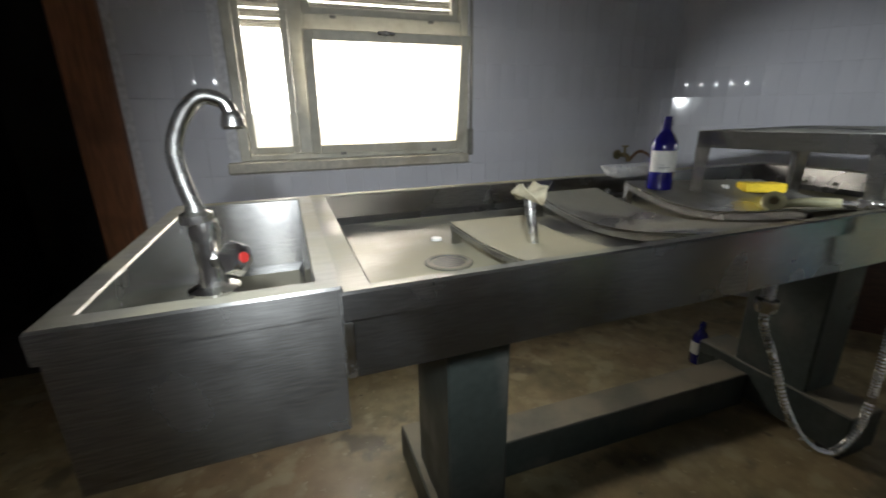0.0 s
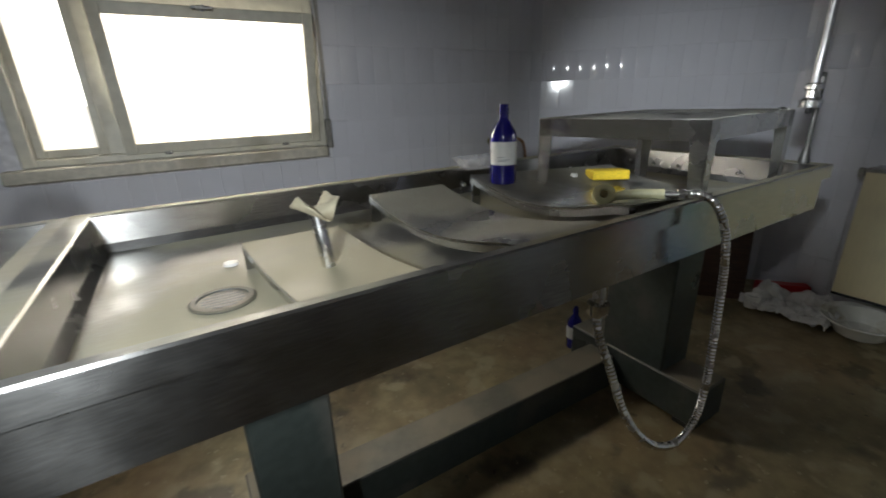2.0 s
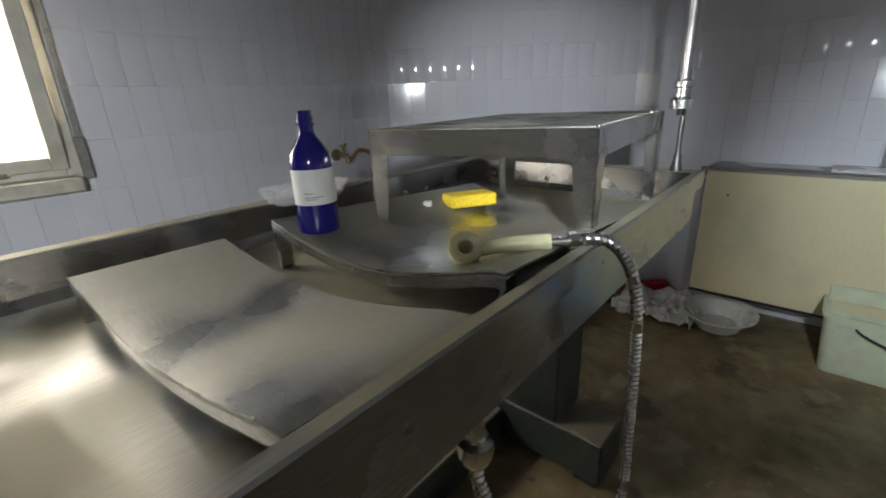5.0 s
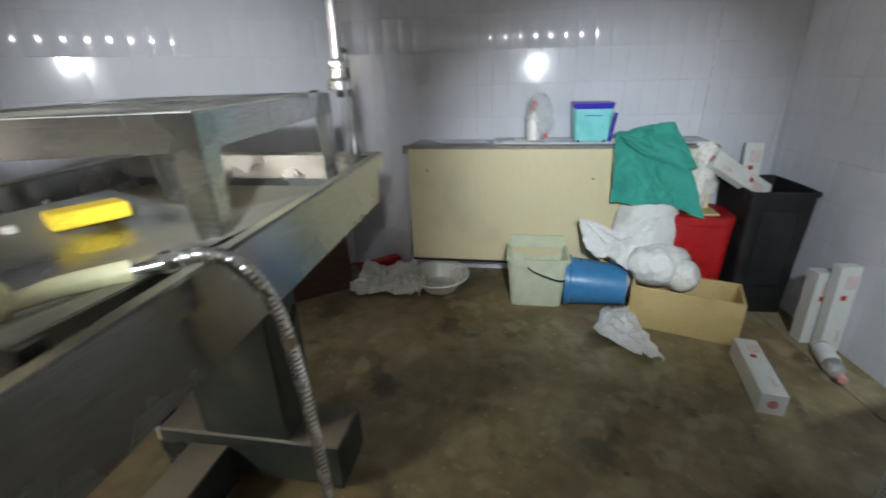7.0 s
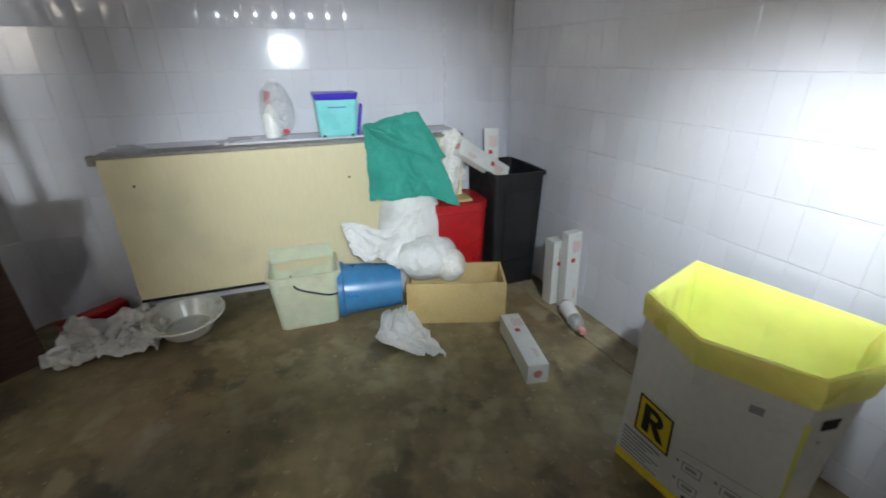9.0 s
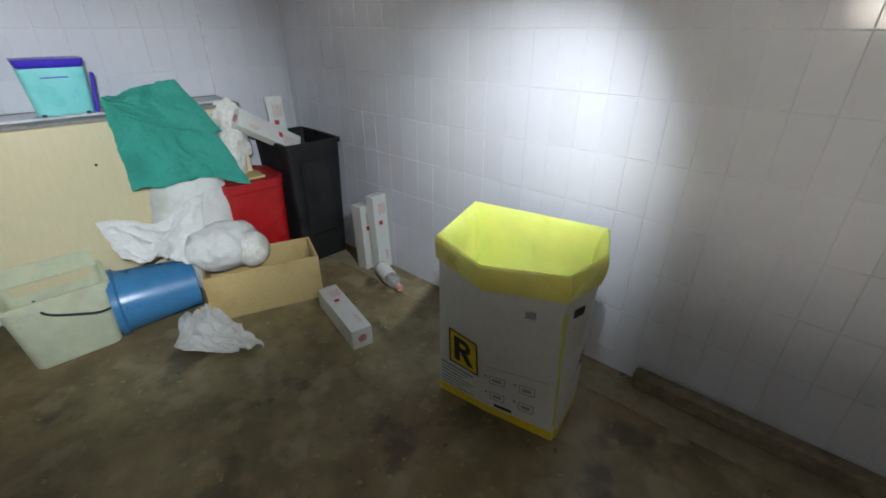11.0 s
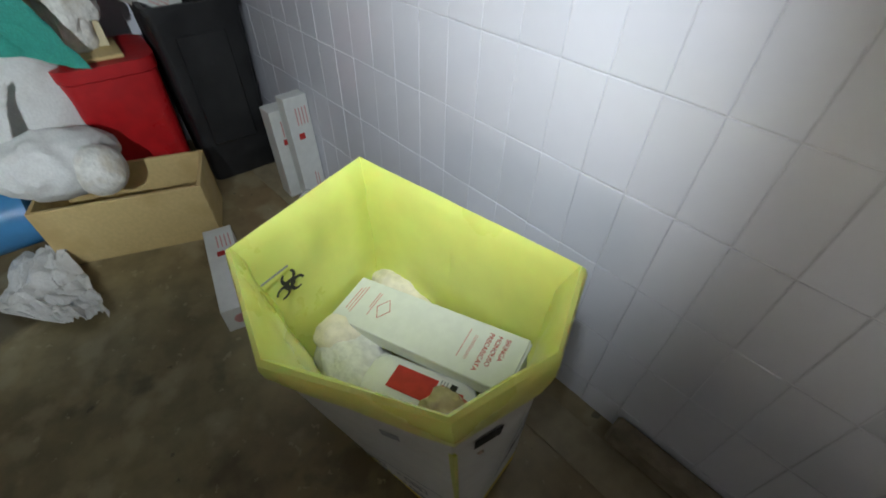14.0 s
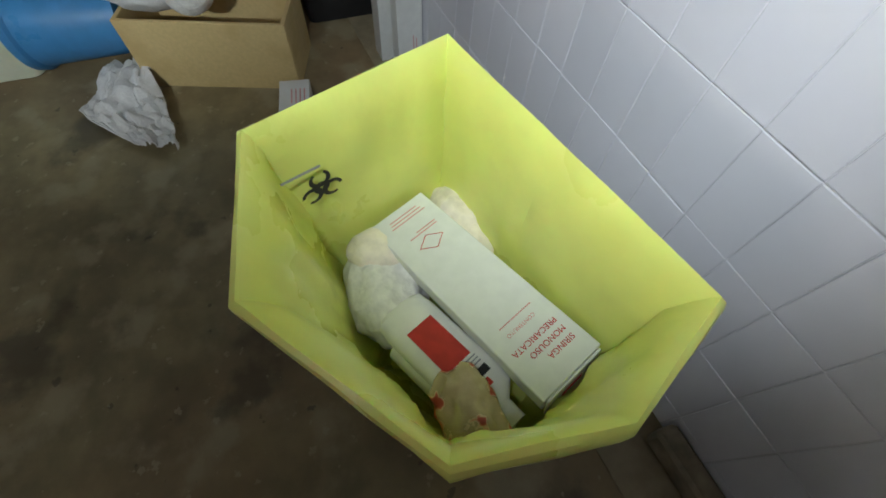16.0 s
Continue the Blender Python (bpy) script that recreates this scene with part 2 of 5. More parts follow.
CEMENT = material("cement_strip", (0.30, 0.25, 0.155), 0.75, vary=0.12, grain=25, stain=(0.22, 0.18, 0.11), stain_size=4, bump=0.3)
OUTSIDE = material("bright_sky", (0.9, 0.88, 0.84), 1.0, vary=0.04, grain=1.5, bump=0, emit=((1.0, 0.945, 0.86), 1.7))

# ---- building helpers ----
RND = random.Random(7)


def thing(name, label, category, at=(0, 0, 0), group="", kind=""):
    ob = new(name)
    ob.empty_display_size = 0.05
    ob.location = at
    return tagged(ob, label, category, group, kind)


def base_of(ob):
    p = Vector((0, 0, 0))
    while ob:
        p += ob.location
        ob = ob.parent
    return p


def part(name, bm, mat, parent=None, label="", smooth=True):
    """Links a bmesh (in world metres) as one mesh object under a thing or part."""
    if parent:
        bmesh.ops.translate(bm, vec=-base_of(parent), verts=bm.verts)
    me = bpy.data.meshes.new(name)
    bm.normal_update()
    if smooth:
        for f in bm.faces:
            f.smooth = True
        for e in bm.edges:
            if len(e.link_faces) == 2 and e.calc_face_angle(0) > 0.6:
                e.smooth = False
    bm.to_mesh(me)
    bm.free()
    me.materials.append(mat)
    ob = new(name, me)
    if parent:
        ob.parent = parent
    if label:
        ob["label"] = label
    return ob


def solo(name, bm, mat, label, category, at, group="", kind="", smooth=True):
    """A thing that is one mesh, with its origin at its base."""
    bmesh.ops.translate(bm, vec=-Vector(at), verts=bm.verts)
    ob = part(name, bm, mat, smooth=smooth)
    ob.location = at
    return tagged(ob, label, category, group, kind)


def add(bm, other, m=None):
    if m is not None:
        bmesh.ops.transform(other, matrix=m, verts=other.verts)
    me = bpy.data.meshes.new("scrap")
    other.to_mesh(me)
    other.free()
    bm.from_mesh(me)
    bpy.data.meshes.remove(me)
    return bm


def box(x0, x1, y0, y1, z0, z1, bev=0.0, m=None, seg=1):
    bm = bmesh.new()
    bmesh.ops.create_cube(bm, size=1)
    bmesh.ops.transform(bm, matrix=Matrix.Translation(((x0 + x1) / 2, (y0 + y1) / 2, (z0 + z1) / 2)) @ Matrix.Diagonal((abs(x1 - x0), abs(y1 - y0), abs(z1 - z0), 1)), verts=bm.verts)
    if bev:
        bmesh.ops.bevel(bm, geom=bm.edges[:], offset=bev, segments=seg, affect="EDGES", profile=0.5)
    if m is not None:
        bmesh.ops.transform(bm, matrix=m, verts=bm.verts)
    return bm


def boxes(*specs):
    bm = bmesh.new()
    for s in specs:
        add(bm, box(*s))
    return bm


def rings(loops, closed=True, cap0=True, cap1=True):
    """Skin a row of rings of equal count."""
    bm = bmesh.new()
    rows = [[bm.verts.new(p) for p in ring] for ring in loops]
    n = len(rows[0])
    for a, b in zip(rows, rows[1:]):
        for i in range(n if closed else n - 1):
            j = (i + 1) % n
            bm.faces.new((a[i], a[j], b[j], b[i]))
    if closed and cap0:
        bm.faces.new(rows[0][::-1])
    if closed and cap1:
        bm.faces.new(rows[-1])
    bmesh.ops.recalc_face_normals(bm, faces=bm.faces)
    return bm


def lathe(profile, n=24, m=None, cap0=True, cap1=True):
    bm = rings([[(r * math.cos(2 * math.pi * i / n), r * math.sin(2 * math.pi * i / n), z) for i in range(n)] for r, z in profile], True, cap0, cap1)
    if m is not None:
        bmesh.ops.transform(bm, matrix=m, verts=bm.verts)
    return bm


def tube(points, r, n=10, r1=None, rib=0.0, step=None):
    """A round tube along a smooth line through the points."""
    p = [Vector(q) for q in points]
    line = []
    q = [p[0] * 2 - p[1]] + p + [p[-1] * 2 - p[-2]]
    for i in range(1, len(q) - 2):
        k = max(2, int((q[i + 1] - q[i]).length / step)) if step else (1 if len(p) == 2 else 6)
        for j in range(k):
            s = j / k
            a, b, c, d = q[i - 1], q[i], q[i + 1], q[i + 2]
            line.append(0.5 * ((2 * b) + (c - a) * s + (2 * a - 5 * b + 4 * c - d) * s * s + (3 * b - a - 3 * c + d) * s ** 3))
    line.append(p[-1])
    loops, up = [], Vector((0.31, 0.17, 0.94))
    for i, c in enumerate(line):
        d = (line[min(i + 1, len(line) - 1)] - line[max(i - 1, 0)]).normalized()
        u = up - d * up.dot(d)
        if u.length < 0.05:
            u = d.orthogonal()
        u.normalize()
        v = d.cross(u)
        up = u
        rr = r + ((r1 if r1 is not None else r) - r) * i / (len(line) - 1) + (rib if i % 2 else 0)
        loops.append([c + rr * (math.cos(2 * math.pi * k / n) * u + math.sin(2 * math.pi * k / n) * v) for k in range(n)])
    return rings(loops)


def sheet(f, nu, nv, thick=0.0):
    """A surface f(u, v) over the unit square, given thickness along its normals."""
    bm = bmesh.new()
    g = [[bm.verts.new(f(i / nu, j / nv)) for j in range(nv + 1)] for i in range(nu + 1)]
    for i in range(nu):
        for j in range(nv):
            bm.faces.new((g[i][j], g[i + 1][j], g[i + 1][j + 1], g[i][j + 1]))
    bm.normal_update()
    if thick:
        top = [v for row in g for v in row]
        low = {v: bm.verts.new(v.co - v.normal * thick) for v in top}
        for f in bm.faces[:]:
            bm.faces.new([low[v] for v in reversed(f.verts)])
        edge = [g[i][0] for i in range(nu + 1)] + [g[nu][j] for j in range(1, nv + 1)] + [g[i][nv] for i in range(nu - 1, -1, -1)] + [g[0][j] for j in range(nv - 1, 0, -1)]
        for a, b in zip(edge, edge[1:] + edge[:1]):
            bm.faces.new((b, a, low[a], low[b]))
        bmesh.ops.recalc_face_normals(bm, faces=bm.faces)
    return bm


def lump(centre, size, amount=0.25, scale=9.0, sub=4, seed=0.0, m=None, crease=0.0):
    """A soft irregular bundle."""
    bm = bmesh.new()
    bmesh.ops.create_icosphere(bm, subdivisions=sub, radius=1)
    for v in bm.verts:
        c = Vector((v.co.x * size[0], v.co.y * size[1], v.co.z * size[2]))
        k = 1 + amount * noise.noise(c * scale + Vector((seed, seed * 2, 0))) + amount * 0.5 * noise.noise(c * scale * 3 + Vector((0, seed, seed)))
        if crease:
            q = c * scale * 1.3 + Vector((seed, 0, seed))
            k += crease * (0.35 - abs(noise.noise(q))) + 0.5 * crease * (0.3 - abs(noise.noise(q * 2.3)))
        v.co = c * k
    if m is not None:
        bmesh.ops.transform(bm, matrix=m, verts=bm.verts)
    bmesh.ops.translate(bm, vec=centre, verts=bm.verts)
    return bm


def words(name, text, size, mat, parent, m, align="LEFT", bold=0.0):
    """Flat lettering, made into a mesh with a little thickness."""
    cu = bpy.data.curves.new(name, "FONT")
    cu.body, cu.size, cu.align_x, cu.extrude, cu.offset = text, size, align, 0.0003, bold
    tmp = bpy.data.objects.new(name, cu)
    me = bpy.data.meshes.new_from_object(tmp)
    bpy.data.objects.remove(tmp)
    bpy.data.curves.remove(cu)
    me.name = name
    me.materials.clear()
    me.materials.append(mat)
    me.transform(Matrix.Translation(-base_of(parent)) @ m)
    ob = new(name, me)
    ob.parent = parent
    return ob


def face_frame(origin, right, up):
    """A pose whose x runs along right and whose y runs along up."""
    x = Vector(right).normalized()
    z = x.cross(Vector(up)).normalized()
    y = z.cross(x)
    return Matrix(((x.x, y.x, z.x, origin[0]), (x.y, y.y, z.y, origin[1]), (x.z, y.z, z.z, origin[2]), (0, 0, 0, 1)))


def bars(m, specs, lift=0.0006):
    """Thin printed bars (x, y, width, height) on a face frame."""
    bm = bmesh.new()
    for x, y, w, h in specs:
        add(bm, box(x, x + w, y, y + h, lift * 0.2, lift))
    bmesh.ops.transform(bm, matrix=m, verts=bm.verts)
    return bm


# ---- the room ----
HIGH = 2.85
WN, XE = 2.255, 3.60


def south(x):
    return -1.544 + 0.1 * x


P_NE0, P_NE1 = (2.55, WN), (XE, 1.25)
P_SE = (XE, south(XE))
P_SW = (-1.9, south(-1.9))
P_NW = (-1.9, WN)

solo("floor", box(-2.1, XE + 0.2, -2.0, WN + 0.2, -0.15, 0.0), FLOOR, "worn dusty brown screed floor with dark stains", "floor", (0, 0, 0), kind="structure", smooth=False)
solo("ceiling", box(-2.1, XE + 0.2, -2.0, WN + 0.2, HIGH, HIGH + 0.15), PLASTER, "plain pale plaster ceiling", "ceiling", (0, 0, HIGH), kind="structure", smooth=False)


def wall_run(name, a, b, openings, label, thick=0.18):
    """A wall from a to b (room on its left hand), cut round openings (s0, s1, z0, z1)."""
    a, b = Vector((*a, 0)), Vector((*b, 0))
    d = (b - a).normalized()
    long = (b - a).length
    m = face_frame(a, d, (0, 0, 1))
    bm = bmesh.new()
    cuts = sorted({0.0, long, *[o[0] for o in openings], *[o[1] for o in openings]})
    for s0, s1 in zip(cuts, cuts[1:]):
        spans, z = [], 0.0
        for o in sorted((o for o in openings if o[0] <= s0 + 1e-6 and o[1] >= s1 - 1e-6), key=lambda o: o[2]):
            spans.append((z, o[2]))
            z = o[3]
        spans.append((z, HIGH))
        for z0, z1 in spans:
            if z1 - z0 > 0.001:
                add(bm, box(s0, s1, z0, z1, 0.0, thick))
    bmesh.ops.transform(bm, matrix=m, verts=bm.verts)
    wall = solo(name, bm, GROUT, label, "wall", tuple(a), kind="structure", smooth=False)
    return wall, m, long


WALLS = {}
WALLS["east"] = wall_run("wall_east", (XE, P_SE[1]), P_NE1, [], "white glazed tile wall behind the cream panel")
WALLS["diagonal"] = wall_run("wall_northeast", P_NE1, P_NE0, [], "white glazed tile wall set across the corner")
WIN = (-0.06, 1.107, 1.02, 2.20)
DOOR = (-1.55, -0.50, 0.0, 2.10)
NL = 2.55
WALLS["north"] = wall_run("wall_north", P_NE0, P_NW, [(NL - WIN[1], NL - WIN[0], WIN[2], WIN[3]), (NL - DOOR[1], NL - DOOR[0], 0.0, DOOR[3])], "white glazed tile wall with a window")
WALLS["west"] = wall_run("wall_west", P_NW, P_SW, [], "white glazed tile wall")
WALLS["south"] = wall_run("wall_south", P_SW, P_SE, [], "white glazed tile wall behind the waste carton")

# doorway; the darkness beyond is put into the near-black colour of an added closed box
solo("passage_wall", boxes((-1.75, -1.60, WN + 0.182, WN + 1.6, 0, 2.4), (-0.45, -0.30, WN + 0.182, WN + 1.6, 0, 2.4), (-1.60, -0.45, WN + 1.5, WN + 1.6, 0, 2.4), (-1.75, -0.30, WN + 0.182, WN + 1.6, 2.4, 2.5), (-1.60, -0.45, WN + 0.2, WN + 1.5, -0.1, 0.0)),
     VOID, "near-black walls painted for the darkness past the doorway", "wall", (-1, WN + 0.8, 0), kind="structure", smooth=False)
frame_ob = thing("door_frame", "brown stained wooden door frame, worn at the edges", "door frame", (-0.58, WN, 0), kind="structure")
part("jamb", box(-0.665, -0.498, WN - 0.05, WN + 0.19, 0, 2.10, 0.006), WOODDOOR, frame_ob)
part("jamb", box(-1.57, -1.50, WN - 0.05, WN + 0.19, 0, 2.10, 0.006), WOODDOOR, frame_ob)
part("head", box(-1.57, -0.498, WN - 0.05, WN + 0.19, 2.10, 2.19, 0.006), WOODDOOR, frame_ob)
part("stop", box(-0.69, -0.667, WN + 0.02, WN + 0.07, 0, 2.10, 0.004), WOODDOOR, frame_ob)

# ---- window ----
win = thing("window_1", "ivory painted window with a tilted hopper sash and half-lowered shutter", "window", (0.52, WN, 1.02), kind="structure")
x0, x1, z0, z1 = WIN
part("window_frame", boxes((x0, x0 + 0.045, WN - 0.012, WN + 0.07, z0, z1, 0.004), (x1 - 0.045, x1, WN - 0.012, WN + 0.07, z0, z1, 0.004), (x0 + 0.045, x1 - 0.045, WN - 0.012, WN + 0.07, z0, z0 + 0.03, 0.004),
                           (x0 + 0.045, x1 - 0.045, WN - 0.012, WN + 0.07, z1 - 0.05, z1, 0.004), (0.215, 0.285, WN - 0.014, WN + 0.07, z0 + 0.03, z1 - 0.05, 0.004), (0.285, x1 - 0.045, WN - 0.014, WN + 0.07, 1.60, 1.675, 0.004)), WINFRAME, win)


def sash(name, m, w, h, t=0.04, d=0.035, glass=CLEARPANE):
    s = part(name, boxes((0, t, 0, d, 0, h, 0.003), (w - t, w, 0, d, 0, h, 0.003), (t, w - t, 0, d, 0, t, 0.003), (t, w - t, 0, d, h - t, h, 0.003)), WINFRAME, None)
    s.parent = win
    s.data.transform(Matrix.Translation(-base_of(win)) @ m)
    g = part("pane", box(t - 0.005, w - t + 0.005, d * 0.4, d * 0.55, t - 0.005, h - t + 0.005), glass, None)
    g.data.transform(Matrix.Translation(-base_of(win)) @ m)
    g.parent = s
    g.visible_shadow = False
    return s


sash("sash", pose(x0 + 0.047, WN + 0.012, z0 + 0.032), 0.226, 1.09, 0.03)
hop = sash("hopper_sash", pose(0.27, WN - 0.026, 1.043, 10.5, 0, 0), 0.80, 0.555, 0.044, glass=PANE)
sash("transom_sash", pose(0.287, WN + 0.012, 1.677), 0.772, 0.46, 0.032)
part("latch", add(box(0.60, 0.68, WN - 0.155, WN - 0.14, 1.572, 1.588, 0.004), lathe([(0.012, 0), (0.012, 0.02)], 12, pose(0.64, WN - 0.13, 1.58, 90, 0, 0))), CHROME, win, "small dark metal catch")
for hx in (0.42, 0.90):
    part("hinge", box(hx - 0.014, hx + 0.014, WN - 0.033, WN - 0.027, 1.036, 1.05, 0.003), GREYEDGE, win)
    part("hinge", box(hx - 0.014, hx + 0.014, WN - 0.026, WN - 0.015, 1.655, 1.668, 0.003), GREYEDGE, win)
part("window_sill", box(-0.116, 1.092, WN - 0.06, WN + 0.18, 0.968, 1.018, 0.005), SILLSTONE, win)
shutter = thing("roller_shutter", "beige slatted roller shutter, lowered part way outside the window", "shutter", (0.52, WN + 0.12, 1.63), kind="structure")
zz = 1.63
while zz < 2.16:
    slat = sheet(lambda u, v, zz=zz: (-0.05 + 1.14 * u, WN + 0.135 - 0.010 * math.sin(math.pi * v), zz + 0.036 * v), 1, 4, 0.004)
    part("slat", slat, SHUTTER, shutter)
    zz += 0.043
solo("backdrop", box(-1.6, 2.7, WN + 1.9, WN + 1.92, 0.2, 4.2), OUTSIDE, "overexposed pale daylight outside the window", "backdrop", (0.5, WN + 1.9, 0.2), kind="structure", smooth=False)
strap = thing("shutter_strap", "grey woven shutter strap with a metal clip on the wall", "strap", (1.118, WN, 1.0))
part("belt", sheet(lambda u, v: (1.108 + 0.018 * u + 0.004 * math.sin(6 * v), WN - 0.018 - 0.012 * v, 1.02 + 1.75 * v), 1, 16, 0.002), STRAP, strap)
part("clip", box(1.102, 1.132, WN - 0.028, WN - 0.001, 1.005, 1.145, 0.004), GREYEDGE, strap, "dark metal strap clip")

# ---- dissecting table ----
Y0, Y1, RIM = 0.592, 1.392, 0.985
DRAIN = (0.468, 0.842)
table = thing("autopsy_table", "long dusty stainless steel dissecting table with a sink at its end", "table", (1.05, 0.97, 0.0))


def tpart(name, bm, mat, label="", smooth=True):
    """A part of the table top, which stands a little askew to the wall."""
    bmesh.ops.transform(bm, matrix=Matrix(((1, 0, 0, 0), (0.021, 1, 0, -0.021 * 2.235), (0, 0, 1, 0), (0, 0, 0, 1))), verts=bm.verts)
    return part(name, bm, mat, table, label, smooth)


def trough(x0, x1, y0, y1, ztop, zbot, floor_z, rim, lip=0.006, front=None):
    """A pressed steel basin: apron, rolled rim, inner walls and floor."""
    def ring(i, z, rad=0.0):
        f = i if i < 0.006 or front is None else i - rim + front
        return [(x0 + i, y0 + f, z), (x1 - i, y0 + f, z), (x1 - i, y1 - i, z), (x0 + i, y1 - i, z)]
    return rings([ring(0.002, zbot + 0.02), ring(0.002, zbot), ring(0, zbot), ring(0, ztop - 0.047), ring(-lip, ztop - 0.044), ring(-lip, ztop - 0.004), ring(0.003 - lip, ztop),
                  ring(rim - 0.003, ztop), ring(rim, ztop - 0.003), ring(rim + 0.006, floor_z + 0.02), ring(rim + 0.02, floor_z)], True, False, True)


tpart("sink_basin", trough(-0.160, 0.196, Y0 + 0.014, Y1, RIM, 0.738, 0.77, 0.034), STEEL_CLEAN, "deep square steel sink with dusty rim", False)
body = trough(0.212, 2.235, Y0, Y1, RIM, 0.838, 0.895, 0.030, 0.016, 0.008)
tpart("trough", body, STEEL, "shallow steel trough with dusty rim", False)
tpart("seam", box(0.1955, 0.2125, Y0 + 0.02, Y1 - 0.02, 0.93, RIM - 0.002, 0.002), STEEL)
tpart("seam_strip", box(0.197, 0.211, Y0 - 0.002, Y0 + 0.02, 0.838, RIM - 0.052, 0.002), CHROME, "pale steel joint strip")
tpart("underside", box(0.26, 2.19, Y0 + 0.05, Y1 - 0.05, 0.842, 0.885), GREENSTEEL)
for bx in (1.32, 1.425, 1.78, 1.88, 1.98):
    tpart("bolt", lathe([(0.0, 0.014), (0.007, 0.011), (0.0095, 0.004), (0.006, 0)], 12, pose(bx, Y1 - 0.034, 0.925, 90, 0, 0), cap0=False), CHROME, "bright domed bolt")
for by in (0.72, 0.83, 1.06, 1.17, 1.28):
    tpart("bolt", lathe([(0.0, 0.012), (0.007, 0.009), (0.0095, 0.003), (0.006, 0)], 12, pose(2.2, by, 0.93, 0, -90, 0), cap0=False), CHROME, "bright domed bolt")
drain = part("drain", lathe([(0.0, 0.0012), (0.043, 0.0012), (0.044, 0.0035), (0.052, 0.0045), (0.056, 0.0015), (0.056, 0.0)], 32, pose(DRAIN[0], DRAIN[1], 0.8955), cap0=False), GREENSTEEL, table, "round slotted drain grimed dark")
# no cut openings: the slots' inner dark is painted as near-black strips
for i in range(6):
    wide = math.sqrt(0.036 ** 2 - (0.012 * (i - 2.5)) ** 2)
    part("slot", box(DRAIN[0] - wide, DRAIN[0] + wide, DRAIN[1] + 0.012 * (i - 2.5) - 0.0032, DRAIN[1] + 0.012 * (i - 2.5) + 0.0032, 0.8968, 0.8973), DARK, drain, "", False)
# pedestals and floor frame
part("pedestal", box(0.455, 0.625, 0.82, 1.10, 0.06, 0.845, 0.006), GREENSTEEL, table)
part("pedestal", box(1.885, 2.055, 0.82, 1.10, 0.191, 0.845, 0.006), GREENSTEEL, table)
part("foot", box(0.43, 0.65, 0.80, 1.27, 0.0, 0.13, 0.006), GREENSTEEL, table)
part("foot", box(1.885, 2.06, 0.665, 1.27, 0.03, 0.19, 0.006), GREENSTEEL, table)
part("floor_beam", box(0.65, 1.885, 1.03, 1.16, 0.0, 0.15, 0.004), GREENSTEEL, table)
part("pedestal_cap", box(0.435, 0.645, 0.80, 1.12, 0.80, 0.846, 0.004), DARK, table)
part("foot_pad", box(1.90, 2.045, 0.68, 0.76, 0.0, 0.029, 0.003), DARK, table)
part("foot_pad", box(1.90, 2.045, 1.17, 1.25, 0.0, 0.029, 0.003), DARK, table)
part("hose_union", lathe([(0.02, 0.0), (0.024, 0.01), (0.024, 0.03), (0.014, 0.034), (0.012, 0.08)], 14, pose(1.165, 0.585, 0.766)), CHROME, table)



def saddle(xa, xb, ztop, sag, skirt, yb=1.125, ya=0.605, slope=0.0, top=PLATE):
    """A curved body support: a plate that dips towards the middle, with a turned-down front edge."""
    ya = Y0 + 0.016 + 0.021 * ((xa + xb) / 2 - 2.235)
    def zc(v):
        return ztop - sag * math.sin(math.pi * min(1, max(0, v * 1.05 + 0.0)))
    p = thing("body_support", "curved dusty steel body support plate lying in the table trough", "support plate", ((xa + xb) / 2, 0.87, 0.895), group="body supports")
    part("plate", sheet(lambda u, v: (xa + (xb - xa) * u + 0.04 * v, yb + (ya - yb) * v, zc(v) - slope * u), 4, 24, 0.003), top, p)
    part("front_lip", sheet(lambda u, v: (xa + 0.0005 + 0.04 * v, yb + (ya - yb) * v, zc(v) - 0.0035 - skirt * u), 1, 24, 0.003), STEEL_CLEAN, p)
    part("rear_lip", sheet(lambda u, v: (xb - 0.0005 + 0.04 * v, yb + (ya - yb) * v, zc(v) - slope - 0.0035 - skirt * u), 1, 24, 0.003), PLATE, p)
    for yy, dx in ((yb - 0.012, 0), (ya + 0.002, 0.04)):
        part("leg", box(xa + 0.001 + dx, xa + 0.03 + dx, yy, yy + 0.01, 0.896, ztop - 0.006, 0.002), STEEL_CLEAN, p)
        part("leg", box(xb - 0.03 + dx, xb - 0.001 + dx, yy, yy + 0.01, 0.896, ztop - slope - 0.006, 0.002), STEEL_CLEAN, p)
    return p


saddle(0.525, 0.735, 0.950, 0.012, 0.012, yb=0.985, top=DUSTED)
saddle(0.885, 1.125, 0.972, 0.040, 0.016, yb=1.165)
saddle(1.205, 1.86, 0.996, 0.045, 0.018, slope=0.035)
POST = Vector((0.648, 0.778, 0.939))
post = thing("steel_post", "short round steel post on the support plate", "post", tuple(POST))
part("rod", lathe([(0.0125, 0.0), (0.0125, 0.100), (0.0115, 0.104)], 18, Matrix.Translation(POST) @ pose(0, 0, 0, -6, -5, 0)), CHROME, post)


def dried(u, v):
    """A stiff cloth bent like a saddle over the post's top."""
    a, b = u - 0.5, v - 0.5
    p = POST + Vector((-0.008, 0.012, 0.107)) + Vector((0.80, 0.30, 0)) * 0.085 * a + Vector((-0.30, 0.92, 0)) * 0.085 * b * (1 - 0.9 * abs(a))
    return p + Vector((0, 0, 0.10 * max(0.0, abs(a) - 0.1) ** 1.5 - 0.03 * b * b + 0.006 * math.sin(9 * u + 5 * v)))


